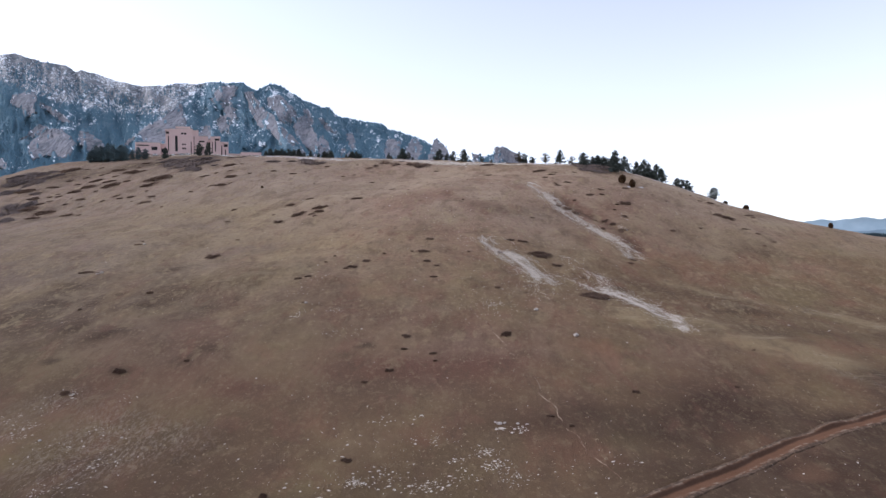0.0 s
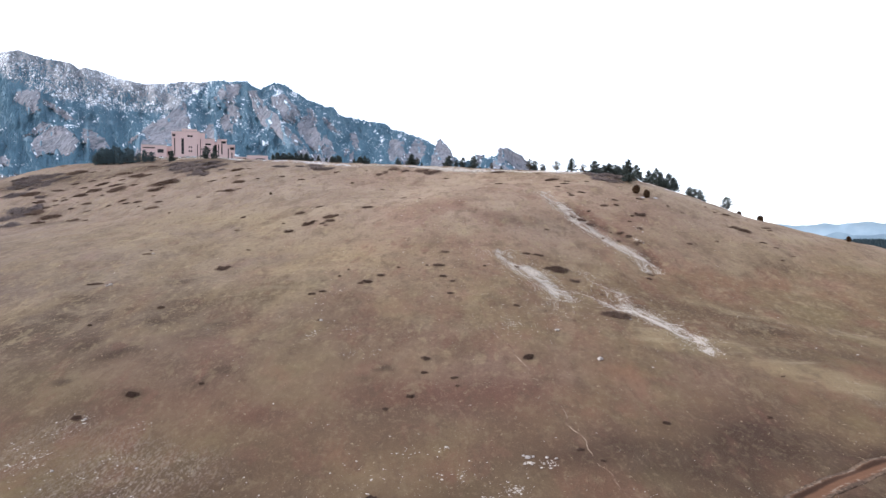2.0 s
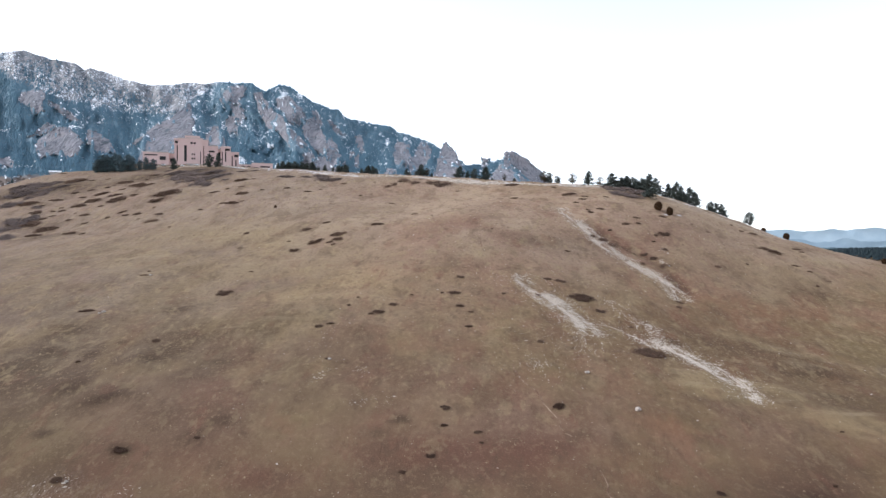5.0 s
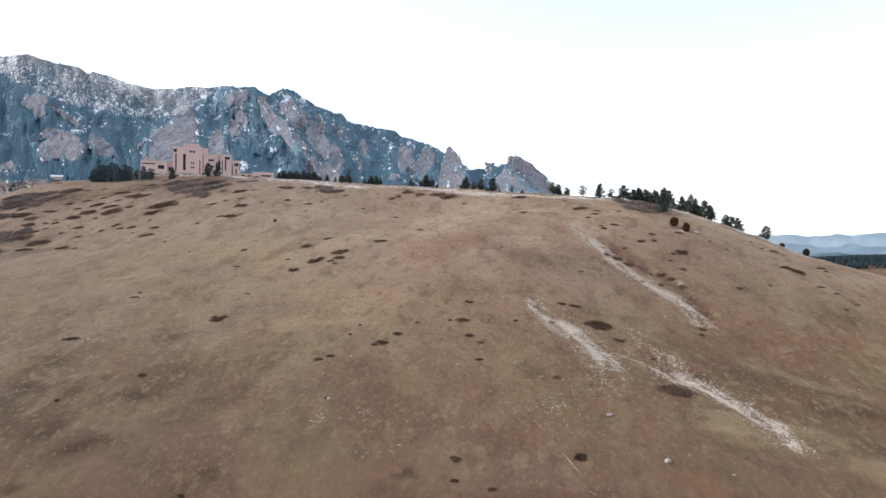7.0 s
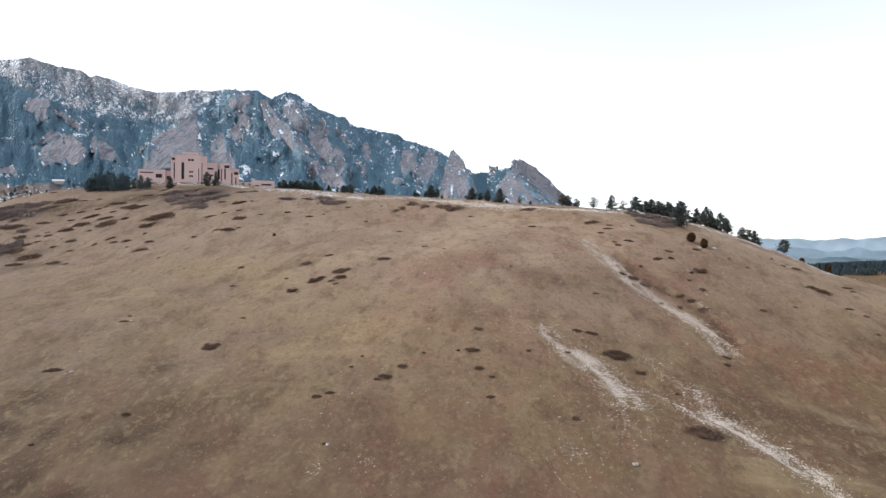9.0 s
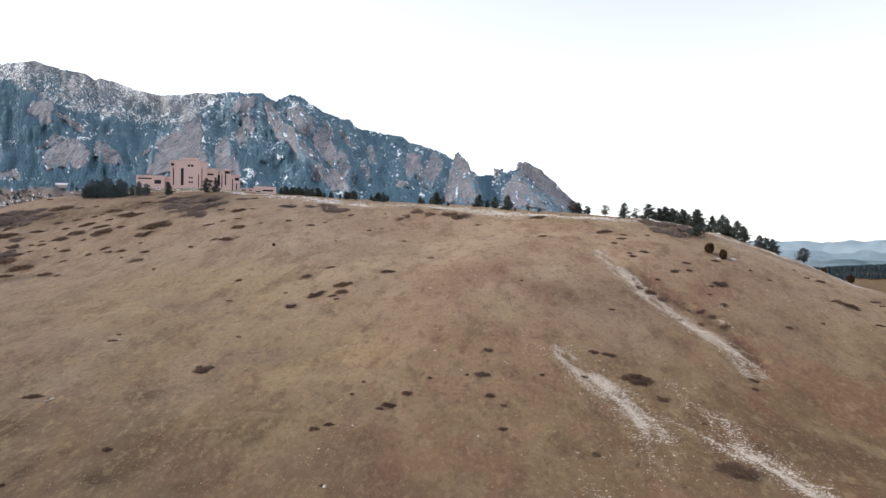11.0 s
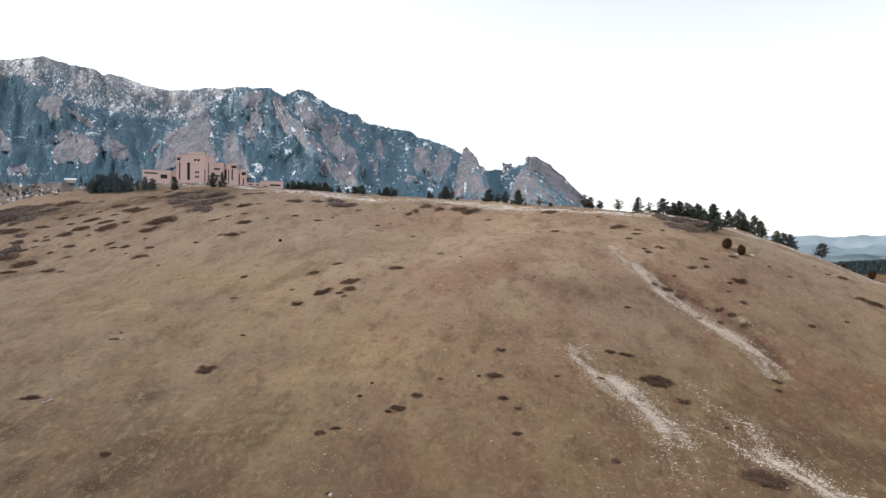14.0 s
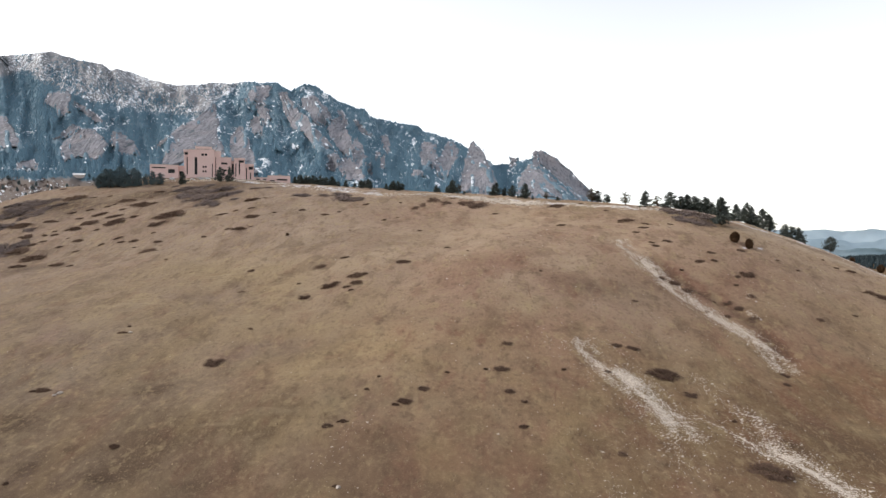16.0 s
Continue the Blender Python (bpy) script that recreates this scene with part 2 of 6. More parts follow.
GRASS = grass_material()
MOUNTAIN = mountain_material()
ROCK = flatiron_material()
STONE = rock_material("pale_stone", (0.45, 0.375, 0.305), (0.84, 0.755, 0.655), 1.5)
BOULDER = rock_material("lichened_boulder", (0.32, 0.27, 0.235), (0.55, 0.48, 0.42), 0.8)
WOODS = foliage_material("plain_pines", (0.02, 0.034, 0.04), (0.045, 0.064, 0.07))
# mountain conifers paled towards blue: distance haze painted into the foliage
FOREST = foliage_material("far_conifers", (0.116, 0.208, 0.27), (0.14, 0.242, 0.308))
NEEDLES = foliage_material("pine_needles", (0.054, 0.068, 0.064), (0.12, 0.135, 0.116))
# paler, bluer copy of the pine needles, with haze in the colour
HAZED_NEEDLES = foliage_material("hazed_needles", (0.09, 0.128, 0.14), (0.15, 0.2, 0.208))
DRY_NEEDLES = foliage_material("sparse_needles", (0.06, 0.055, 0.035), (0.13, 0.11, 0.075))
JUNIPER = foliage_material("rust_brown_juniper", (0.04, 0.024, 0.014), (0.13, 0.072, 0.036))


def thicket_material(name, dark, light, faded):
    m = Nodes(name, 0.9, 0.1)
    c = m.mix(m.island(), dark, light)
    c = m.mix(m.math("MULTIPLY", m.ramp(m.random(), 0.35, 1.0), 0.7), c, m.mix(m.island(), light, faded))
    return m.done(c)


GREY_THICKET = thicket_material("grey_thicket", (0.118, 0.09, 0.082), (0.2, 0.156, 0.14), (0.24, 0.178, 0.145))
THICKET = thicket_material("bare_thicket", (0.09, 0.056, 0.041), (0.18, 0.116, 0.084), (0.24, 0.16, 0.11))


def bark_material():
    m = Nodes("bark", 0.95, 0.1)
    c = m.mix(m.noise(6, 5, 0.7, (3, 3, 0.6)), (0.05, 0.035, 0.025), (0.14, 0.095, 0.065))
    return m.done(c, m.noise(9, 4), 0.8, 0.05)


BARK = bark_material()


def concrete_material():
    m = Nodes("pink_concrete", 0.85, 0.25)
    c = m.mix(m.noise(0.25, 5, 0.6), (0.6, 0.428, 0.395), (0.72, 0.535, 0.5))
    c = m.mix(m.math("MULTIPLY", m.ramp(m.noise(0.6, 6, 0.7, (4, 4, 0.25)), 0.5, 0.75), 0.35), c, (0.47, 0.33, 0.295))
    return m.done(c, m.noise(3.0, 4), 0.4, 0.05)


CONCRETE = concrete_material()


def dark_glass():
    m = Nodes("dark_glass", 0.3, 0.2)
    return m.done(m.mix(m.noise(0.5), (0.012, 0.012, 0.014), (0.03, 0.03, 0.034)))


GLASS = dark_glass()


def pale_roof():
    m = Nodes("gravel_roof", 0.9, 0.2)
    return m.done(m.mix(m.noise(2.0, 5), (0.4, 0.33, 0.29), (0.58, 0.5, 0.45)))


ROOFING = pale_roof()

# ---- the hill ----
SPREAD, LOW = 110.0, -50.0
HEIGHTS = [
    [-0.3, -3.4, 1.1, 8, -3.8, -0.1, -1.9, -3.3, 1.5],
    [1, 0.5, -1.5, -5.7, -8.3, 6.1, 4.5, -0.3, 0.7],
    [5.9, 10.1, 3.7, 5.6, 21.1, -5.1, -0.7, 5.6, 2.3],
    [12.6, 16.2, 13.3, 7.8, 16.6, -2.6, 11.8, 6.2, 1],
    [17.2, -0.8, 6.7, 18, 19.6, 39.8, 22.5, -9.5, 1.7],
    [30.8, 21, 29.9, 38.8, 18.1, 28.4, 6.8, -7.6, 15.7],
    [28.7, 34.4, 36.3, 23.5, 19.1, 24.8, 1.1, 0.4, 20.3],
    [29.7, 17.2, 18.7, 15.5, 25.9, 30.2, 3.7, -4.5, 3.3],
    [62.4, 40.4, 39.4, 39, 36, 27, 4.6, -12.2, -21.1],
]
SWELLS = [
    [2.5, -7.1, 4, -1.9, -4.4, 5, 2.4, -0],
    [1.5, 1.9, 5.3, 1.6, 1.9, -1.6, -0.2, 0.8],
    [-1, -2.8, -7.3, -3.3, 3.5, -3.9, -2.2, 1.6],
    [1.8, 1.4, -0.5, -0.3, -0.5, 4.5, 1.8, 1.5],
    [-0.1, -0.3, 2.2, 2.2, -2.4, -2.2, -0.5, 1],
]
ROAD = [(-190, -14), (-110, 30), (-45, 75), (0, 109), (22, 126.5), (44.5, 144.2), (51.7, 149.1), (59.3, 154.0), (68.0, 160.6), (77.0, 166.7), (85.8, 171.4), (94.6, 175.7), (106.9, 181.1), (141, 194), (191, 207)]
TRAIL = [(7.7, 467.5), (5.3, 424.3), (4.3, 386.1), (4.5, 361.6), (5.9, 337.9), (6.6, 326.3), (6.0, 289.1), (7.0, 278.9), (8.4, 266.5), (9.4, 256.0), (10.3, 247.0), (12.7, 243.5), (14.4, 239.4), (24.1, 203.3), (24.3, 193.8), (25.6, 190.6), (26.7, 185.3), (27.1, 180.0), (28.7, 174.4), (30.1, 166.2), (32.5, 158.5), (35.2, 148.9)]
SCREE_UPPER = [(55.5, 468.9), (56.7, 461.7), (60.3, 445.4), (64.5, 429.9), (67.8, 418.1), (71.9, 406.7), (77.5, 398.0), (83.1, 390.8), (87.2, 383.5), (91.2, 377.0), (92.4, 367.8), (91.3, 352.4)]
SCREE_MIDDLE = [(18.2, 352.2), (21.0, 343.5), (25.5, 332.0), (32.0, 320.7), (36.7, 314.0), (40.4, 302.3), (40.4, 292.0)]
SCREE_LOWER = [(43.4, 313.1), (53.0, 308.8), (60.0, 300.4), (65.0, 293.2), (71.3, 281.4), (75.6, 271.2), (79.1, 262.8), (80.4, 254.1), (78.6, 242.2)]
GULLY_BED = [(68.7, 443.4), (72.6, 428.2), (78.3, 417.6), (84.4, 410.1), (90.9, 401.2), (94.3, 391.9), (96.6, 379.7), (97.9, 365.9)]
SCREE_SPUR = [(100.9, 417.3), (99.7, 407.6)]
SCREE_RIB = [(95.2, 401.8), (98.5, 394.7)]
SCREE_FAINT = [(53.9, 336.4), (59.1, 324.1), (64.3, 314.5), (65.0, 301.4), (66.5, 295.0)]
RIM = [(-168.6, 655.1), (-149.7, 649.6), (-128.7, 631.9), (-101.7, 619.8), (-84.0, 609.3), (-67.5, 604.2), (-44.6, 618.8), (-28.2, 605.6), (-8.6, 602.7), (10.2, 589.2), (28.6, 582.8), (46.4, 576.8), (62.7, 564.4), (77.9, 551.4), (94.3, 547.7)]
CREST = [(105.2, 559.1), (115.6, 556.3), (121.9, 540.9), (131.8, 538.4), (140.5, 532.8), (151.3, 533.7), (162.3, 534.8), (170, 528.4), (182.2, 532.3), (192.4, 532), (203.9, 534.1), (211.6, 528.9), (192.5, 475.5)]
SPUR_EDGE = [(137.5, 534.2), (145.9, 530.2), (142.9, 501.5), (148.9, 490.5), (155.6, 485.4), (162.5, 481.2), (171.2, 481.5), (178.6, 478.9), (183.9, 472.7), (189.9, 468.2)]
MESA = [(-215, 705), (-187, 692), (-158, 664), (-125, 645), (-90, 628)]
DARK_SOIL = [(-91.3, 250.4, 6.5), (-76.6, 215.8, 7.8), (-105.5, 238.0, 8.5), (-122.1, 244.1, 9.0), (-92.3, 211.8, 5.6), (-29.0, 219.0, 4.0), (-143.8, 276.9, 9.8), (-131.4, 272.5, 11.3), (-108.2, 266.3, 4.7), (-121.9, 279.8, 5.1), (-86.1, 264.9, 5.7), (-71.4, 223.1, 5.7), (-112.8, 317.7, 16.9), (-76.6, 273.3, 5.2), (-23.9, 225.7, 5.5), (-112.5, 235.1, 6.4), (-116.2, 219.1, 5.1), (-150.4, 296.2, 8.4), (-11.3, 282.0, 7.5), (38.8, 268.2, 4.5), (68.6, 297.4, 7.8), (112.9, 276.2, 19.4), (158.9, 373.2, 19.7), (108.0, 255.9, 7.2), (29.8, 278.0, 3.5)]
STRAW_LINE = [(66.8, 255.6), (82.7, 253.9), (98.6, 238.7), (110.4, 219.3), (115.8, 211.1), (120.0, 202.8)]
STRAW_UPPER = [(95.9, 318.8), (107.8, 304.9), (134.4, 287.5), (148.7, 281.4), (157.7, 265.4)]


def hill(x, y):
    """Broad height of the land."""
    x, y = np.asarray(x, float), np.asarray(y, float)
    z = np.full(x.shape, LOW)
    for j, row in enumerate(HEIGHTS):
        gy = np.exp(-((y - 40 - 120 * j) ** 2) / (2 * SPREAD ** 2))
        for i, weight in enumerate(row):
            z = z + weight * gy * np.exp(-((x + 480 - 120 * i) ** 2) / (2 * SPREAD ** 2))
    for j, row in enumerate(SWELLS):
        gy = np.exp(-((y - 395 - 60 * j) ** 2) / (2 * 58.0 ** 2))
        for i, weight in enumerate(row):
            z = z + weight * gy * np.exp(-((x + 160 - 72 * i) ** 2) / (2 * 58.0 ** 2))
    z = z - 3.5 * np.exp(-((x - 192) / 35) ** 2 - ((y - 515) / 35) ** 2)
    z = z + 4.5 * np.exp(-((x + 262) / 30) ** 2 - ((y - 740) / 22) ** 2)
    z = z + 6.0 * np.exp(-((x + 306) / 22) ** 2 - ((y - 738) / 20) ** 2)
    z = z + 1.8 * np.exp(-((x + 205) / 35) ** 2 - ((y - 728) / 20) ** 2)
    z = z - 4.5 * smooth(245, 165, y)
    z = z + 4.5 * np.exp(-((x + 368) / 48) ** 2 - ((y - 700) / 30) ** 2)
    z = z + 4.2 * np.exp(-((x - 258) / 48) ** 2 - ((y - 450) / 60) ** 2)
    z = z + 66 * np.exp(-((x - 1150) / 650) ** 2 - ((y - 1980) / 260) ** 2)
    return z


def ground(x, y):
    """Height of the ground with its small relief."""
    x, y = np.asarray(x, float), np.asarray(y, float)
    z = hill(x, y)
    z = z + 1.1 * fnoise(x / 38, y / 38, 3, 3) + 0.32 * fnoise(x / 7, y / 7, 3, 9)
    d, _ = near_line(x, y, ROAD)
    z = z - 1.3 * smooth(2.9, 1.9, d)
    d, _ = near_line(x, y, GULLY_BED)
    z = z - 1.2 * np.exp(-(d / 3.0) ** 2) * (1 + 0.5 * vnoise(x / 5, y / 5, 58))
    for line in (SCREE_UPPER, SCREE_LOWER):
        d, _ = near_line(x, y, line)
        z = z - 1.0 * np.exp(-(d / 7) ** 2)
    return z


def axis(lo, hi, step, far_lo, far_hi):
    mid = list(np.arange(lo, hi, step))
    out, d = [], step
    v = lo
    while v > far_lo:
        d *= 1.22
        v -= d
        out.append(v)
    after, d, v = [], step, mid[-1]
    while v < far_hi:
        d *= 1.22
        v += d
        after.append(v)
    return np.array(out[::-1] + mid + after)


def blob(x, y, cx, cy, rx, ry):
    return np.exp(-((x - cx) / rx) ** 2 - ((y - cy) / ry) ** 2)


def near_road(x, y):
    """How far below the road a place lies, in metres."""
    return (x - 20) * 0.76 + 127 - 0.0016 * np.maximum(x - 20, 0) ** 2 - y - 60 * smooth(25, -40, x)


def build_ground():
    xs, ys = axis(-400, 330, 1.45, -4700, 4700), axis(0, 756, 1.45, -2500, 4700)
    x, y = np.meshgrid(xs, ys)
    z = ground(x, y)
    me = mesh_from("ground", np.stack([x, y, z], -1).reshape(-1, 3), grid_faces(len(ys), len(xs)), GRASS)
    wob = fnoise(x / 25, y / 25, 3, 21)
    masks = {}
    scree = np.zeros(x.shape)
    for line, wide, first, much in ((SCREE_UPPER, 3.2, 0.1, 0.8), (SCREE_MIDDLE, 3.2, 0.25, 0.6), (SCREE_LOWER, 3.2, 0.6, 0.7), (SCREE_FAINT, 2.2, 0.3, 0.35), (SCREE_SPUR, 1.0, 0.2, 0.6), (SCREE_RIB, 1.2, 0.2, 0.9)):
        d, along = near_line(x, y, line)
        d = d + 2.6 * fnoise(x / 4, y / 9, 3, 31)
        some = much * smooth(-0.6, 0.7, fnoise(x / 1.6, y / 4, 3, 33)) * (0.12 + 0.88 * smooth(-0.02, first, along)) * smooth(-0.02, 0.08, along)
        scree = np.maximum(scree, smooth(wide * 1.6, wide * 0.2, d) * some * smooth(1.02, 0.85, along))
    crest = np.minimum(near_line(x, y, CREST)[0], 1.5 + near_line(x, y, SPUR_EDGE)[0])
    scree = np.maximum(scree, 0.8 * smooth(14, 3, crest + 4 * wob))
    scree = np.maximum(scree, 0.3 * smooth(0.3, 0.9, blob(x, y, -99.2, 173.1, 42, 26) * (1 + 0.8 * wob)))
    strand = np.minimum(np.abs(near_line(x, y, STRAW_LINE)[0] - 4), np.abs(near_line(x, y, STRAW_UPPER)[0] - 3)) + 0.8 * fnoise(x / 9, y / 9, 2, 37)
    scree = np.maximum(scree, 0.6 * smooth(1.4, 0.3, strand) * smooth(100, 118, x) * smooth(-0.2, 0.4, vnoise(x / 11, y / 11, 38)))
    masks["scree"] = scree
    rim, run = near_line(x, y, RIM)
    rim = np.minimum(rim, 1.5 + near_line(x, y, MESA)[0])
    snow = smooth(9.0, 2.0, rim + 3.5 * fnoise(x / 6, y / 9, 3, 41)) * smooth(-0.2, 0.4, 0.6 * vnoise(x / 9, y / 30, 43) + 0.8 * vnoise(x / 2.6, y / 5, 47))
    snow = np.maximum(snow, np.maximum(blob(x, y, 118, 467, 1.6, 1.2), np.maximum(blob(x, y, 126, 468.5, 1.4, 1.2), blob(x, y, 134, 527, 4, 2))))
    snow = np.maximum(snow, 0.55 * smooth(7, 1, near_line(x, y, CREST)[0] + 4 * fnoise(x / 4, y / 4, 3, 45)))
    masks["snow"] = snow
    band, _ = near_line(x, y, STRAW_LINE)
    upper_band, _ = near_line(x, y, STRAW_UPPER)
    masks["straw"] = np.clip((blob(x, y, -150, 420, 75, 60) + 0.8 * blob(x, y, -55, 335, 60, 30) + 1.7 * smooth(13, 3, band + 2.5 * fnoise(x / 14, y / 5, 3, 35)) + 1.1 * smooth(9, 2, upper_band + 2.5 * fnoise(x / 14, y / 5, 3, 36))
                              + 0.6 * blob(x, y, -95, 290, 60, 20)) * (0.8 + 0.6 * wob), 0, 1)
    gully, _ = near_line(x, y, GULLY_BED)
    masks["russet"] = np.clip((0.9 * smooth(10, 1, gully + 3 * wob + 2 * fnoise(x / 6, y / 6, 2, 39)) + 0.45 * blob(x, y, -2, 395, 40, 60) + 0.8 * blob(x, y, -71.3, 205.0, 16, 8) + 0.95 * blob(x, y, -22.5, 210.9, 14, 8) + 0.8 * blob(x, y, -55.4, 197.1, 12, 6) + 0.85 * blob(x, y, 11.9, 208.7, 20, 10)
                               + 0.8 * blob(x, y, 92.3, 191.2, 60, 16) + 0.6 * blob(x, y, 100, 420, 40, 40)) * (0.8 + 0.9 * wob), 0, 1)
    masks["pale"] = np.maximum(smooth(330, 450, y + 14 * wob) * smooth(760, 640, y) * np.clip(0.85 + 0.4 * wob, 0, 1) * (1 - 0.55 * smooth(-60, -230, x)), 1.2 * smooth(26, 9, crest + 5 * wob)) + 0.9 * blob(x, y, 15, 415, 60, 60)
    fray = 1 + 0.9 * fnoise(x / 4, y / 4, 3, 44)
    soil = sum(blob(x, y, px, py, 0.55 * w, 0.42 * w) for px, py, w in DARK_SOIL) * fray
    masks["dark"] = np.clip((0.6 * np.minimum(soil, 1.2) + 0.3 * blob(x, y, -112, 255, 45, 28) + 0.32 * blob(x, y, -110, 292, 42, 20) + 0.16 * blob(x, y, -60, 280, 40, 25) + 0.2 * blob(x, y, 150, 400, 40, 55) + 0.32 * blob(x, y, 112, 305, 45, 45) + 0.19 * smooth(345, 235, y + 20 * wob) + 0.55 * blob(x, y, 75, 181, 45, 13) + 0.4 * blob(x, y, 112, 206, 40, 9) + 0.45 * smooth(5, 0.5, gully + 2 * fnoise(x / 6, y / 6, 2, 40)) + 0.7 * blob(x, y, -340, 640, 45, 22) + 0.7 * blob(x, y, -300, 540, 32, 13) + 0.8 * blob(x, y, -213, 630, 26, 30) + 0.35 * blob(x, y, -235, 660, 45, 30) + 0.7 * blob(x, y, 108, 518, 14, 22) + 0.5 * blob(x, y, -250, 655, 40, 14) + 0.7 * blob(x, y, 102, 526, 16, 7) + 0.5 * blob(x, y, 45, 400, 22, 14)
                             + 0.9 * blob(x, y, 135, 248, 34, 12) + 0.45 * blob(x, y, 97.8, 188.8, 50, 12) + 0.2 * blob(x, y, 63.8, 176.8, 30, 16)
                             + 0.5 * smooth(225, 140, y) * (0.5 + 0.8 * smooth(25, 120, x)) + 1.5 * smooth(-2, 6, near_road(x, y)) + 0.35 * smooth(800, 1250, y) + 0.4 * blob(x, y, -235, 690, 55, 35) + 0.25 * smooth(-30, -170, x) * smooth(520, 420, y) + 0.6 * blob(x, y, -366, 640, 60, 20) + 0.5 * blob(x, y, -271, 505, 26, 12)) * (1 + 0.7 * wob), 0, 1)
    masks["rosy"] = (blob(x, y, -8, 375, 42, 75) + 0.55 * blob(x, y, 35, 225, 60, 42) + 0.35 * blob(x, y, -60, 225, 50, 30) + 0.7 * blob(x, y, -30, 330, 40, 30) + 0.5 * blob(x, y, 60, 470, 60, 45) + 0.5 * blob(x, y, -40, 560, 50, 30)) * (0.85 + 0.8 * wob)
    masks["haze_grey"] = smooth(40, -170, x + 12 * wob) * smooth(150, 320, y)
    masks["olive"] = smooth(225, 260, y + 15 * wob) * smooth(430, 320, y + 20 * wob) * (1 - 0.6 * smooth(20, 60, x))
    masks["tussock"] = smooth(205, 300, y + 30 * wob)
    for key, value in masks.items():
        me.attributes.new(key, "FLOAT", "POINT").data.foreach_set("value", np.clip(value, 0, 1).astype(np.float32).ravel())
    return tagged(new("ground", me), "dry tan and russet grass hillside with stony streaks", "hillside", kind="structure")


build_ground()


def spot(x, y, sink=0.0):
    return float(ground(np.array([x]), np.array([y]))[0]) - sink


def footpath():
    pts = [Vector((*p, 0)) for p in TRAIL]
    line = []
    for a, b in zip(pts, pts[1:]):
        n = max(2, int((b - a).length / 1.2))
        line += [a.lerp(b, k / n) for k in range(n)]
    xy = np.array([(p.x, p.y) for p in line])
    xy[:, 0] += (0.9 - 0.5 * smooth(270, 300, xy[:, 1])) * vnoise(xy[:, 1] / 6, xy[:, 1] * 0, 51) + 0.3 * vnoise(xy[:, 1] / 2, xy[:, 1] * 0, 52)
    wide = 0.18 + 0.08 * vnoise(xy[:, 1] / 4, xy[:, 1] * 0, 53) + 0.1 * smooth(266, 256, xy[:, 1]) * smooth(212, 222, xy[:, 1])
    bare = smooth(-0.25, 0.25, vnoise(xy[:, 1] / 7, xy[:, 1] * 0, 54) + 0.8 * (smooth(284, 274, xy[:, 1]) * smooth(216, 222, xy[:, 1]) + smooth(205, 202, xy[:, 1]) * smooth(176, 180, xy[:, 1])))
    verts = []
    for k in (-1.0, -0.4, 0.4, 1.0):
        px = xy[:, 0] + k * wide
        verts.append(np.stack([px, xy[:, 1], ground(px, xy[:, 1]) + (0.3 * bare - 0.2 if abs(k) < 0.9 else -0.12)], -1))
    v = np.stack(verts, 1)
    mat = Nodes("trodden_earth", 0.95, 0.1)
    worn = mat.mix(mat.ramp(mat.noise(0.25, 5, 0.7), 0.4, 0.62), (0.15, 0.085, 0.055), (0.4, 0.3, 0.21))
    grown = mat.mix(mat.noise(0.3, 5, 0.7), (0.16, 0.082, 0.054), (0.25, 0.155, 0.1))
    mat = mat.done(mat.mix(mat.attr("worn"), grown, worn), mat.noise(4, 4), 0.6, 0.05)
    me = mesh_from("footpath", v.reshape(-1, 3), grid_faces(len(xy), 4), mat)
    me.attributes.new("worn", "FLOAT", "POINT").data.foreach_set("value", np.repeat(smooth(285, 240, xy[:, 1]), 4).astype(np.float32))
    tagged(new("footpath", me), "thin pale trodden footpath winding down the hillside", "path", kind="structure")


footpath()


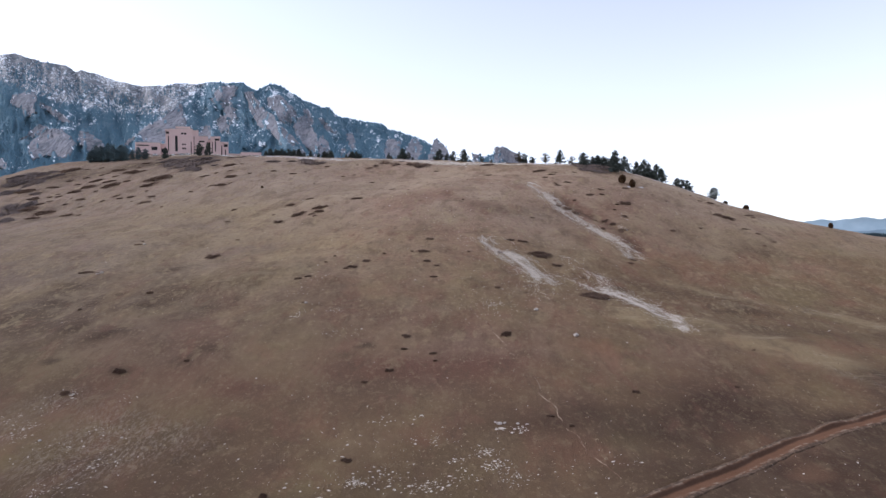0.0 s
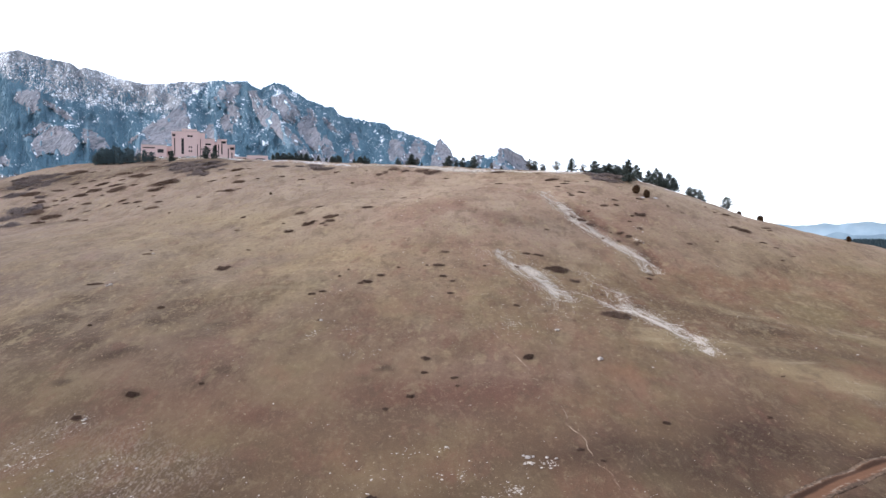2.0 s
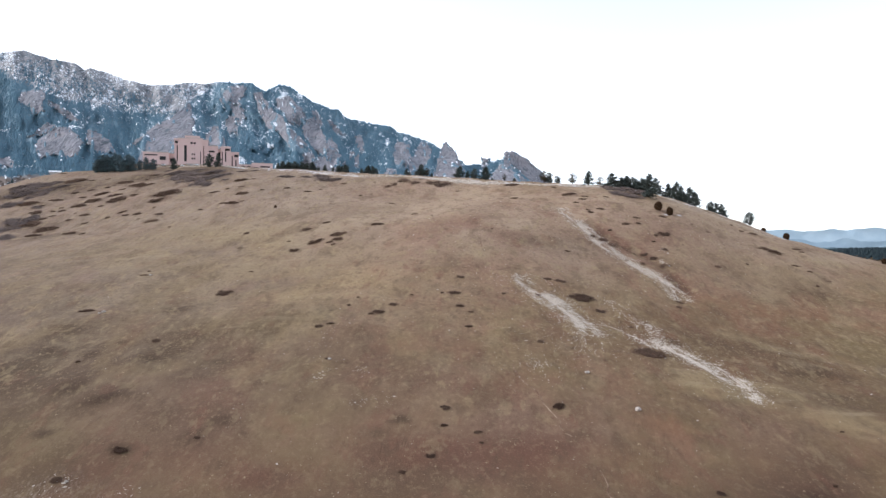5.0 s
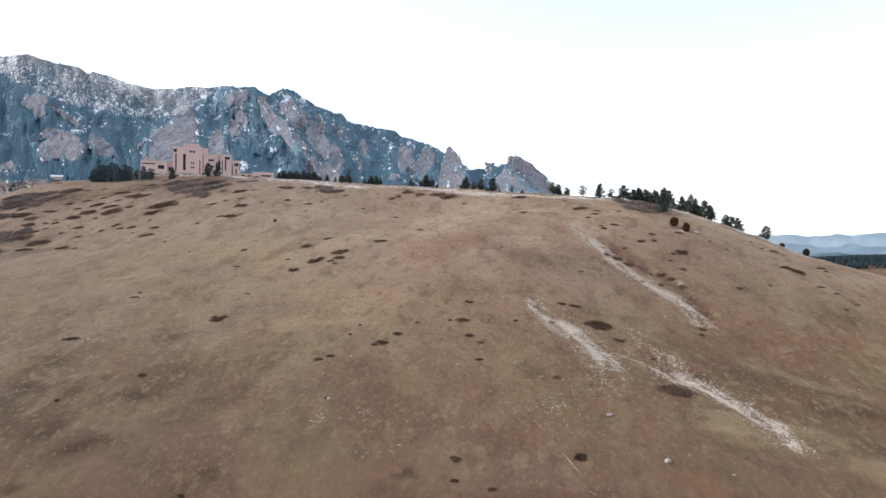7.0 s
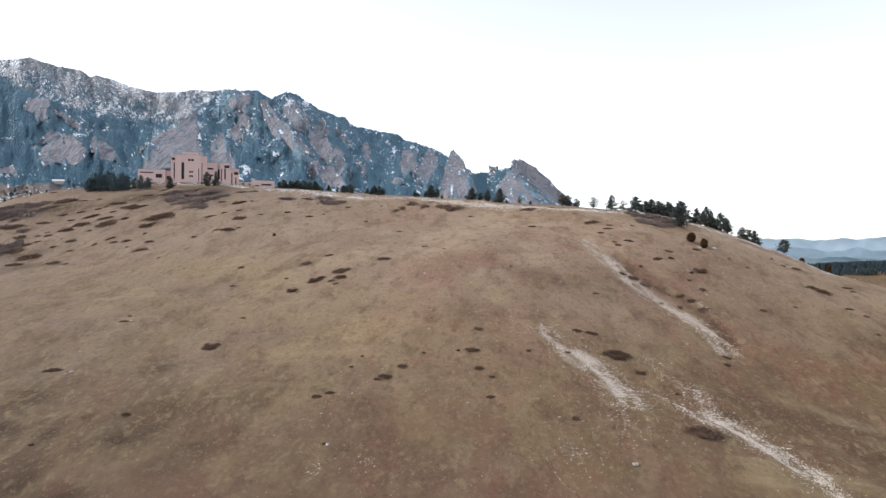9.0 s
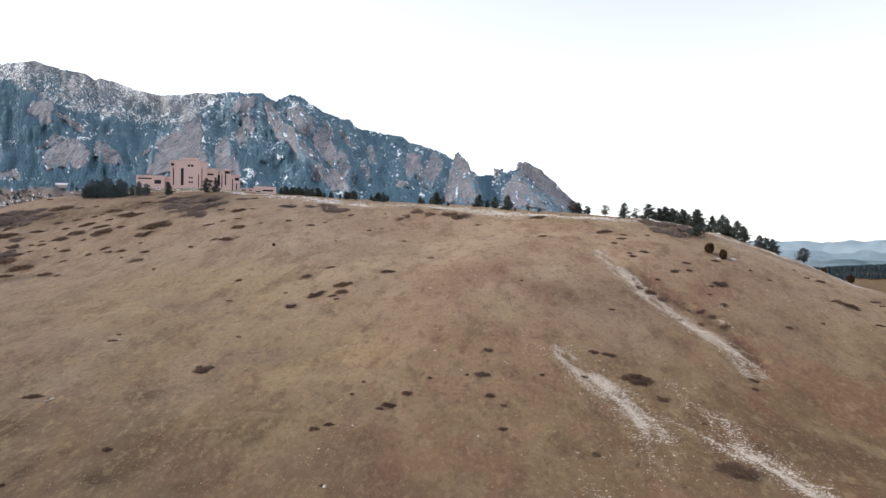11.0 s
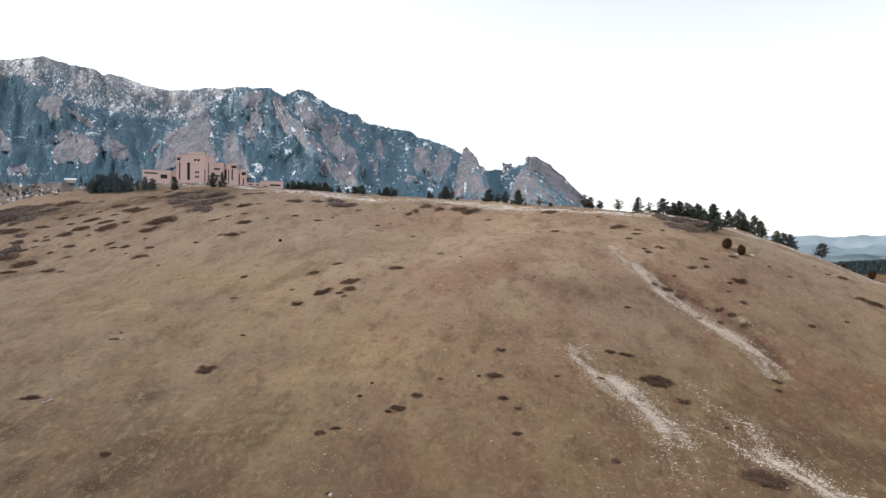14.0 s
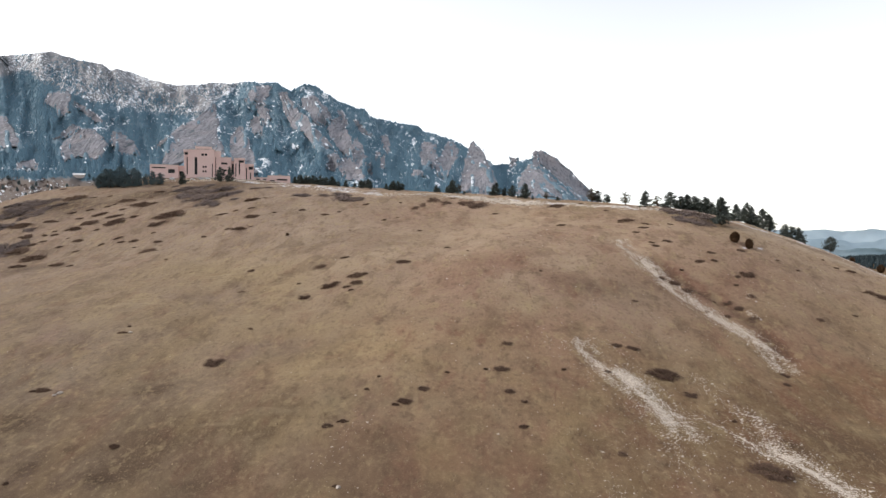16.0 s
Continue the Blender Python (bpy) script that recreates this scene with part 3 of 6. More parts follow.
def dirt_road():
    """A narrow track cut into the slope: bank above, berm below."""
    pts = [Vector((*p, 0)) for p in ROAD]
    line = []
    for a, e in zip(pts, pts[1:]):
        n = max(2, int((e - a).length / 0.8))
        line += [a.lerp(e, k / n) for k in range(n)]
    xy = np.array([(p.x, p.y) for p in line])
    for _ in range(12):
        xy[1:-1] = (xy[:-2] + 2 * xy[1:-1] + xy[2:]) / 4
    way = np.gradient(xy, axis=0)
    way /= np.linalg.norm(way, axis=1, keepdims=True)
    up = np.stack([-way[:, 1], way[:, 0]], 1)
    s = np.linspace(-3.2, 3.7, 34)
    along = np.arange(len(xy)) * 0.8
    shift = 0.35 * vnoise(along / 7, along * 0, 55)
    x = xy[:, 0:1] + up[:, 0:1] * (s[None] + shift[:, None])
    y = xy[:, 1:2] + up[:, 1:2] * (s[None] + shift[:, None])
    level = hill(xy[:, 0], xy[:, 1])[:, None]
    free = hill(x, y) + 1.1 * fnoise(x / 38, y / 38, 3, 3) + 0.32 * fnoise(x / 7, y / 7, 3, 9)
    level = level + 1.1 * fnoise(xy[:, 0] / 38, xy[:, 1] / 38, 3, 3)[:, None] - 0.35
    w = np.broadcast_to(smooth(1.8, 1.0, s) * smooth(-3.0, -0.9, s), x.shape)
    z = free * (1 - w) + level * w + 0.04 * np.exp(-((s + 1.45) / 0.35) ** 2) + 0.12 * np.exp(-((s - 2.1) / 0.3) ** 2)
    z = z + 0.1 * vnoise(x / 0.9, y / 0.9, 57) - 0.06 * np.exp(-((np.abs(s) - 0.6) / 0.2) ** 2) - 1.5 * smooth(2.95, 3.4, np.abs(s - 0.2)) + 0.05
    m = Nodes("red_brown_earth", 0.95, 0.1)
    c = m.mix(m.noise(0.5, 5, 0.7), (0.125, 0.06, 0.033), (0.2, 0.106, 0.062))
    # bank earth is darkened, with the shadow of the cut painted in
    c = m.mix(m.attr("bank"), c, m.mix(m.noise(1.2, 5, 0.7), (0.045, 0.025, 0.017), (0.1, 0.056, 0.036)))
    c = m.mix(m.attr("verge"), c, m.mix(m.ramp(m.noise(0.8, 5, 0.7), 0.4, 0.65), (0.09, 0.058, 0.04), (0.19, 0.128, 0.085)))
    c = m.mix(m.math("MULTIPLY", m.attr("berm"), m.ramp(m.noise(0.45, 6, 0.75), 0.48, 0.6)), c, (0.3, 0.23, 0.17))
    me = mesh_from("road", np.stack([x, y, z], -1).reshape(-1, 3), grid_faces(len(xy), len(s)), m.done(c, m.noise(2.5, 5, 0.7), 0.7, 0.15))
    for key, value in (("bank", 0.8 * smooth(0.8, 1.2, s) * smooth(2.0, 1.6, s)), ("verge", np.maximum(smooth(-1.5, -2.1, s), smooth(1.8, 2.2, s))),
                       ("berm", np.exp(-((s + 1.4) / 0.35) ** 2) + 0.7 * np.exp(-((s - 2.1) / 0.3) ** 2))):
        full = np.broadcast_to(np.clip(value, 0, 1), x.shape).astype(np.float32)
        me.attributes.new(key, "FLOAT", "POINT").data.foreach_set("value", full.ravel())
    tagged(new("road", me), "narrow reddish-brown dirt road cut into the slope", "road", kind="structure")


dirt_road()

# ---- mountain: bearing and rise are in thousandths of the depth, seen from above the meadow ----
MID = Vector((-17.74, 91.84, 35.35))
AHEAD = Vector((-math.sin(radians(2.4)), math.cos(radians(2.4)), 0))
SIDE = Vector((math.cos(radians(2.4)), math.sin(radians(2.4)), 0))
SKYLINE = [(-1500, 300), (-754, 267), (-647, 257), (-601, 260), (-562, 262), (-532, 266), (-516, 261), (-486, 252), (-463, 250), (-451, 241), (-444, 244), (-413, 235), (-390, 226), (-363, 221), (-333, 221), (-306, 225), (-287, 222), (-264, 226), (-244, 223), (-225, 225), (-218, 218), (-206, 214), (-187, 223), (-175, 221), (-160, 211), (-141, 198), (-118, 191), (-107, 189), (-99, 179), (-84, 175), (-61, 170), (-38, 166), (-18, 156), (1, 152), (12, 148), (24, 142), (35, 136), (54, 124), (70, 113), (89, 114), (108, 120), (121, 121), (135, 112), (166, 93), (196, 72), (223, 57), (257, 39), (310, -60), (330, -60)]
SNOW_LINE = [(-754, 238), (-601, 234), (-555, 229), (-516, 211), (-478, 197), (-432, 191), (-371, 185), (-333, 180), (-310, 195), (-287, 214), (-264, 226), (-202, 246)]
FOOT = 45.0


def snow_zone(u, v):
    """1 where open snowy rock takes over from the forest."""
    line = np.array(SNOW_LINE, float)
    return smooth(-5, 6, v - np.interp(u, line[:, 0], line[:, 1]) + 7 * fnoise(u / 30, v / 18, 3, 85))


def clearing(u, v):
    """Small snowy openings in the forest."""
    return smooth(0.53, 0.78, fnoise(u / 8, v / 6, 3, 87) + 0.35 * vnoise(u / 60, v / 40, 88) - 0.3 * smooth(-330, -420, u)
                  + 1.2 * blob(u, v, -243, 113, 15, 13) + 0.9 * blob(u, v, -262, 163, 9, 14) + 0.5 * blob(u, v, -420, 215, 12, 12) + 0.5 * blob(u, v, -166, 200, 16, 16))


def valley_floor(u, v):
    """1 on the brown brush land at the foot of the mountain."""
    return smooth(97, 88, v + 4 * fnoise(u / 22, v / 12, 2, 83)) * smooth(-385, -430, u)


def drifts(u, v):
    """Snow lying between the bushes of the valley."""
    spots = ((-556, 79, 9, 4), (-572, 72, 10, 3), (-540, 76, 7, 4), (-518, 84, 6, 3), (-553, 93, 9, 1.6), (-575, 108, 16, 5), (-480, 88, 6, 2), (-590, 84, 7, 3), (-530, 108, 14, 4))
    return sum(blob(u, v, *q) for q in spots)


def skyline(u):
    s = np.array(SKYLINE, float)
    v = np.interp(u, s[:, 0], s[:, 1])
    return v + 0.9 * fnoise(u / 9, u * 0, 3, 61)


def side_depth(u, v):
    """Depth of the plain mountain side at a bearing and rise, without its rock ribs."""
    s = np.clip((v - FOOT) / np.maximum(skyline(u) - FOOT, 8), 0, 1.0)
    gully = np.abs(fnoise(u / 60 + s * 0.7, s * 1.1, 3, 71))
    return 1960 + 1520 * s ** 1.1 + 245 * gully * s + 65 * fnoise(u / 14, s * 7, 3, 73) * smooth(0.1, 0.4, s)


def at_bearing(u, v, d):
    u, v, d = np.asarray(u) / 1000, np.asarray(v) / 1000, np.asarray(d)
    return np.stack([MID.x + AHEAD.x * d + SIDE.x * u * d, MID.y + AHEAD.y * d + SIDE.y * u * d, MID.z + v * d], -1)


SLABS = []
SLAB_TREES = []
RAISED = []
PULL = np.zeros((130, 600))


def chain_at(chain, t):
    pts = np.array(chain, float)
    step = np.hypot(*np.diff(pts, axis=0).T)
    cum = np.concatenate([[0], np.cumsum(step)]) / step.sum()
    return np.stack([np.interp(t, cum, pts[:, 0]), np.interp(t, cum, pts[:, 1])], -1)


def slab(left, right, proud=22.0, label="tilted pinkish-grey sandstone slab leaning on the mountain"):
    """A leaning rock slab between two edges, each from its foot to its top, as (bearing, rise)."""
    SLABS.append(left + right[::-1])
    k = len(SLABS)
    rows, cols = 40, 24
    t = np.linspace(0, 1, rows)
    jag = np.stack([vnoise(t * 9 + k, t * 0, 100 + k) + 0.7 * vnoise(t * 23, t * 0 + k, 140 + k), 0.4 * vnoise(t * 11, t * 0 + k, 180 + k)], -1)
    jag2 = np.stack([vnoise(t * 9 - k, t * 0, 220 + k) + 0.7 * vnoise(t * 23, t * 0 - k, 260 + k), 0.4 * vnoise(t * 11, t * 0 - k, 300 + k)], -1)
    lo, hi = chain_at(left, t) + 1.6 * jag, chain_at(right, t) + 1.6 * jag2
    core, grow = (lo + hi) / 2, 1.18 if proud <= 28 else 1.03
    lo, hi = core + (lo - core) * grow, core + (hi - core) * grow
    a = np.linspace(0, 1, cols)
    uv = lo[:, None, :] * (1 - a[None, :, None]) + hi[:, None, :] * a[None, :, None]
    u, v = uv[..., 0], uv[..., 1]
    b, a = np.meshgrid(t, a, indexing="ij")
    v = v + 1.2 * vnoise(a * 7 + k, a * 0, 340 + k) * (b > 0.9)
    tall = np.ptp(v)
    v = v + smooth(0.35, 0.0, b) * np.minimum(0.16 * tall, 6) * (vnoise(a * 3 + k, a * 0, 350 + k) + 0.7 * vnoise(a * 8, a * 0 + k, 360 + k))
    edge = np.minimum(np.minimum(a, 1 - a) * cols, np.minimum(b, 1 - b) * rows)
    high_d = float(side_depth(uv[-1, :, 0].mean(), min(uv[-1, :, 1].mean(), skyline(uv[-1, :, 0].mean()) - 1)))
    low_d = float(side_depth(uv[0, :, 0].mean(), uv[0, :, 1].mean()))
    low_d = min(low_d, high_d - 0.9e-3 * high_d * (uv[-1, :, 1].mean() - uv[0, :, 1].mean()))
    size = np.ptp(u) / 60
    d = low_d + (high_d - low_d) * b - 20 * min(1.5, size) * (a - 0.5)
    hills = side_depth(u, np.minimum(v, skyline(u) - 1))
    d = d - max(0.0, float(np.percentile(d - hills, 70))) - 9
    np.maximum.at(PULL, (np.clip(((v - 20) / 2).astype(int), 0, PULL.shape[0] - 1), np.clip(((u + 820) / 2).astype(int), 0, PULL.shape[1] - 1)), hills - d - 20)
    for step in range(1, 9):
        np.maximum.at(PULL, (np.clip(((v[0] - 2 * step - 20) / 2).astype(int), 0, PULL.shape[0] - 1), np.clip(((u[0] + 820) / 2).astype(int), 0, PULL.shape[1] - 1)), (hills - d - 11)[0] * (1 - step / 9))
    RAISED.append((u, v, d, edge, b, proud, label))


slab([(-383, 111), (-378, 137), (-371, 154), (-354, 168), (-336, 175), (-325, 185), (-315, 197)], [(-293, 116), (-297, 137), (-306, 154), (-304, 175), (-310, 197)], 34, "broad pointed sandstone flatiron above the building")
slab([(-395, 133), (-383, 146)], [(-389, 133), (-369, 153)], 14)
slab([(-291, 105), (-287, 149), (-279, 166)], [(-250, 105), (-265, 149), (-273, 166)])
slab([(-515, 120), (-522, 131), (-520, 141), (-510, 149), (-492, 161)], [(-463, 123), (-454, 140), (-461, 149), (-470, 160), (-481, 163)], 30, "rounded reddish sandstone outcrop among dark pines")
slab([(-448, 133), (-451, 148), (-448, 159)], [(-409, 125), (-420, 143), (-438, 157)])
slab([(-533, 143), (-521, 152), (-503, 168)], [(-520, 145), (-498, 156), (-489, 163)], 14)
slab([(-520, 179), (-527, 191), (-539, 195), (-536, 211)], [(-504, 180), (-509, 195), (-505, 206), (-514, 213)])
slab([(-461, 167), (-483, 179), (-504, 195)], [(-457, 169), (-474, 184), (-501, 199)], 12, "narrow slanting sandstone rib")
slab([(-634, 130), (-616, 181)], [(-570, 136), (-582, 154), (-596, 180)])
slab([(-270, 195), (-264, 211), (-253, 222)], [(-247, 195), (-238, 208), (-231, 220)])
slab([(-244, 168), (-251, 185), (-256, 197)], [(-231, 175), (-238, 189), (-244, 200)], 14)
slab([(-256, 152), (-262, 171), (-257, 180)], [(-242, 149), (-247, 163), (-251, 179)], 12)
slab([(-156, 127), (-175, 136), (-189, 159), (-203, 162), (-213, 179), (-219, 198), (-225, 213)], [(-141, 127), (-156, 145), (-174, 163), (-186, 179), (-198, 188), (-208, 203), (-215, 214)], 26, "long slanting sandstone flatiron between pine gullies")
slab([(-167, 163), (-180, 180), (-190, 192), (-191, 205)], [(-149, 172), (-155, 186), (-166, 198), (-178, 208)], 22, "snow-streaked sandstone slab below the summit")
slab([(-132, 119), (-143, 139), (-155, 154), (-157, 166), (-149, 177)], [(-121, 122), (-120, 137), (-128, 154), (-136, 168), (-143, 180)], 28, "tall sharp sandstone flatiron")
slab([(-131, 159), (-139, 174), (-144, 188)], [(-129, 168), (-133, 180), (-138, 189)], 14)
slab([(-113, 108), (-123, 123), (-122, 140), (-122, 149)], [(-104, 110), (-106, 128), (-110, 140), (-116, 150)], 18)
slab([(-147, 103), (-159, 110), (-155, 127)], [(-136, 107), (-139, 120), (-146, 132)])
slab([(-129, 90), (-139, 103), (-141, 121)], [(-101, 87), (-112, 108), (-127, 126)])
slab([(-103, 96), (-103, 116)], [(-95, 100), (-97, 117)], 10)
slab([(-103, 149), (-116, 162), (-124, 175)], [(-96, 150), (-108, 165), (-117, 175)], 12)
slab([(-77, 129), (-84, 143), (-83, 154)], [(-70, 131), (-73, 143), (-76, 155)], 14)
slab([(-87, 108), (-86, 121)], [(-78, 108), (-79, 129)], 10)
slab([(-92, 120), (-93, 131)], [(-83, 122), (-86, 133)], 8)
slab([(-26, 107), (-31, 123), (-28, 137), (-25, 147)], [(-12, 107), (-7, 123), (-10, 133), (-8, 143)])
slab([(-43, 99), (-41, 108)], [(-21, 94), (-29, 106)], 10)
slab([(-10, 93), (-11, 108), (-7, 120), (1, 133), (5, 146)], [(5, 93), (11, 112), (20, 124), (22, 133), (13, 146)])
slab([(21, 72), (23, 97), (27, 112), (32, 130), (37, 139), (40, 146)], [(67, 72), (74, 91), (66, 109), (57, 125), (51, 137), (44, 145)], 38, "pointed sandstone spire at the end of the ridge")
slab([(99, 65), (100, 94), (111, 109), (120, 116)], [(182, 65), (163, 84), (146, 100), (129, 116)], 40, "broken lower half of a sandstone crag")
slab([(184, 65), (165, 86), (146, 103), (130, 117), (123, 133)], [(219, 65), (199, 81), (173, 105), (154, 123), (130, 134)], 46, "large sloping sandstone crag below the skyline")
slab([(120, 107), (121, 119), (123, 132)], [(133, 105), (130, 119), (128, 133)], 30, "upright shoulder of the sandstone crag")
slab([(90, 109), (92, 123)], [(99, 110), (101, 123)], 12, "small square rock tooth on the ridge")
slab([(-581, 106), (-573, 118)], [(-546, 105), (-555, 120)], 12)


# the mountain side swells forward to carry its rock slabs
for spread in range(3):
    wider = PULL.copy()
    for sy, sx in ((0, 1), (0, -1), (1, 0), (-1, 0)):
        wider = np.maximum(wider, np.roll(np.roll(PULL, sy, 0), sx, 1))
    PULL = wider
FIRM = PULL.copy()
for spread in range(18):
    PULL = (2 * PULL + np.roll(PULL, 1, 0) + np.roll(PULL, -1, 0) + np.roll(PULL, 1, 1) + np.roll(PULL, -1, 1)) / 6
for spread in range(3):
    FIRM = (2 * FIRM + np.roll(FIRM, 1, 0) + np.roll(FIRM, -1, 0) + np.roll(FIRM, 1, 1) + np.roll(FIRM, -1, 1)) / 6
PULL = np.maximum(PULL, 0.9 * FIRM)


def depth_at(u, v):
    """Depth of the mountain side at a bearing and rise."""
    gx, gy = np.clip((np.asarray(u, float) + 820) / 2, 0, PULL.shape[1] - 1.01), np.clip((np.asarray(v, float) - 20) / 2, 0, PULL.shape[0] - 1.01)
    i, j = gx.astype(int), gy.astype(int)
    fx, fy = gx - i, gy - j
    pull = (PULL[j, i] * (1 - fx) + PULL[j, i + 1] * fx) * (1 - fy) + (PULL[j + 1, i] * (1 - fx) + PULL[j + 1, i + 1] * fx) * fy
    return side_depth(u, v) - pull


def raise_slabs():
    for u, v, d, edge, b, proud, label in RAISED:
        d = np.minimum(d, depth_at(u, v) - 4)
        for _ in range(10):
            d[1:-1] = (d[:-2] + d[1:-1] + d[2:]) / 3
            d[:, 1:-1] = (d[:, :-2] + d[:, 1:-1] + d[:, 2:]) / 3
        k, size = len(SLAB_TREES), np.ptp(u) / 60
        across, up = np.meshgrid(np.linspace(0, 1, u.shape[1]), np.linspace(0, 1, u.shape[0]))
        d = d + (4.0 * vnoise(across * 16 * (size + 0.4) + 2 * up + k, up * 3, 400 + k) + 4.0 * fnoise(across * 9, up * 9 + k, 3, 420 + k)) * min(1.3, size + 0.3)
        d = d - proud * 0.43 * np.clip(0.4 + 0.3 * edge, 0, 1) * smooth(0.0, 0.3, b)
        inner = (edge > 0.6) & (edge < 4.5) & (b < 0.97)
        SLAB_TREES.append(np.stack([u[inner], v[inner], d[inner] - 2, np.where(b[inner] < 0.07, 0.3, edge[inner])], 1))
        d = d + np.where(edge < 0.5, np.where(b < 0.02, 60, 87), 0)
        me = mesh_from("rock_slab", at_bearing(u, v, d).reshape(-1, 3), grid_faces(*u.shape), ROCK)
        tagged(new("rock_slab", me), label, "rock slab", group="flatirons")


raise_slabs()


def build_mountain():
    us = np.concatenate([np.linspace(-1300, -640, 90), np.linspace(-638, 320, 640)])
    ss = np.linspace(-0.25, 1.0, 160)
    u, s = np.meshgrid(us, ss)
    top = skyline(u)
    foot = np.minimum(FOOT, top - 20)
    v = foot + (top - foot) * s
    d = depth_at(u, v) + np.minimum(s, 0) * 1000
    p = at_bearing(u, v, d)
    back = [p]
    for k, drop in ((1, 60), (2, 200), (3, 500)):
        q = p[-1:].copy()
        q[..., 0] += AHEAD.x * 220 * k
        q[..., 1] += AHEAD.y * 220 * k
        q[..., 2] -= drop
        back.append(q)
    p = np.concatenate(back, 0)
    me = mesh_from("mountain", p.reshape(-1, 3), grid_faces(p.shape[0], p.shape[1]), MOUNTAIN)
    pad = np.zeros((3, len(us)))
    heights = snow_zone(u, v)
    meadow = valley_floor(u, v)
    snow = np.clip(0.6 * drifts(u, v) + 0.4 - 0.14 * smooth(-330, -420, u) * (1 - heights) + 0.2 * heights + 0.3 * vnoise(u / 24, s * 9, 81) - 0.12 * meadow + 0.55 * clearing(u, v), 0, 1)
    bare = heights
    for key, value in (("snow", snow), ("meadow", meadow), ("bare", bare)):
        full = np.concatenate([value, pad], 0).astype(np.float32)
        me.attributes.new(key, "FLOAT", "POINT").data.foreach_set("value", full.ravel())
    tagged(new("mountain", me), "steep forested mountain side dusted with snow", "mountain", kind="structure")


build_mountain()


def in_slab(u, v):
    hit = np.zeros(np.shape(u), bool)
    for ring in SLABS:
        inside = np.zeros(np.shape(u), bool)
        for (ax, ay), (bx, by) in zip(ring, ring[1:] + ring[:1]):
            if ay != by:
                inside ^= ((ay > v) != (by > v)) & (u < (bx - ax) * (v - ay) / (by - ay) + ax)
        hit |= inside
    return hit


def cone_tree(rng):
    """Template of a far conifer: two ragged tiers."""
    verts, faces = [], []
    for base, top, r in ((0.05, 0.65, 0.24), (0.4, 1.0, 0.16)):
        k = len(verts)
        for i in range(6):
            a = i * math.pi / 3
            rr = r * rng.uniform(0.75, 1.2)
            verts.append((rr * math.cos(a), rr * math.sin(a), base + rng.uniform(-0.03, 0.03)))
        verts.append((0, 0, top))
        faces += [(k + i, k + (i + 1) % 6, k + 6) for i in range(6)]
    return np.array(verts), np.array(faces)


CRAG_GULLY = [(126, 117), (135, 107), (154, 93), (169, 80), (185, 67)]


def mountain_forest():
    rng = np.random.default_rng(11)
    n = 120000
    u = rng.uniform(-760, 330, n)
    s = rng.uniform(0.02, 1.0, n)
    top = skyline(u)
    v = FOOT + (top - FOOT) * s
    high = snow_zone(u, v)
    low = valley_floor(u, v)
    dens = 0.5 + 0.45 * fnoise(u / 30, s * 6, 3, 91) + 0.12 * (1 - high) - (0.2 + 0.4 * smooth(0.84, 0.97, s) * smooth(-300, -400, u)) * high - 0.75 * low - 0.8 * clearing(u, v) + 0.3 * smooth(-330, -420, u) * (1 - high) * (1 - low)
    keep = (rng.uniform(0, 1, n) < dens) & ~in_slab(u, v) & ~in_slab(u, v + 2.5) & (top > FOOT + 12)
    u, v = u[keep], v[keep]
    p = at_bearing(u, v, depth_at(u, v))
    crack = chain_at(CRAG_GULLY, rng.uniform(0, 1, 45)) + rng.normal(0, 1.2, (45, 2))
    p = np.concatenate([p, at_bearing(crack[:, 0], crack[:, 1], depth_at(crack[:, 0], crack[:, 1]) - 12)])
    u = np.concatenate([u, crack[:, 0]])
    lodged = np.concatenate(SLAB_TREES)
    pick = rng.uniform(0, 1, len(lodged)) < 0.24 * np.exp(-lodged[:, 3] / 1.1) + 0.01
    lodged = lodged[pick] + np.concatenate([rng.normal(0, 0.7, (pick.sum(), 2)), np.zeros((pick.sum(), 2))], 1)
    p = np.concatenate([p, at_bearing(lodged[:, 0], lodged[:, 1], lodged[:, 2])])
    u = np.concatenate([u, lodged[:, 0]])
    h = rng.uniform(6, 12.5, len(u))
    verts, faces = [], []
    count = 0
    for k in range(3):
        t, f = cone_tree(rng)
        sel = slice(k, None, 3)
        size = np.stack([h[sel] * rng.uniform(1.1, 1.9, len(h[sel]))] * 2 + [h[sel]], 1)
        a, b = scattered(t, f, p[sel] - (0, 0, 2), size, rng)
        verts.append(a)
        faces.append(b + count)
        count += len(a)
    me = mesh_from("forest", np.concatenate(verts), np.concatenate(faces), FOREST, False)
    tagged(new("forest", me), "conifer forest covering the mountain, tinted blue for haze", "forest", kind="stuff")


mountain_forest()


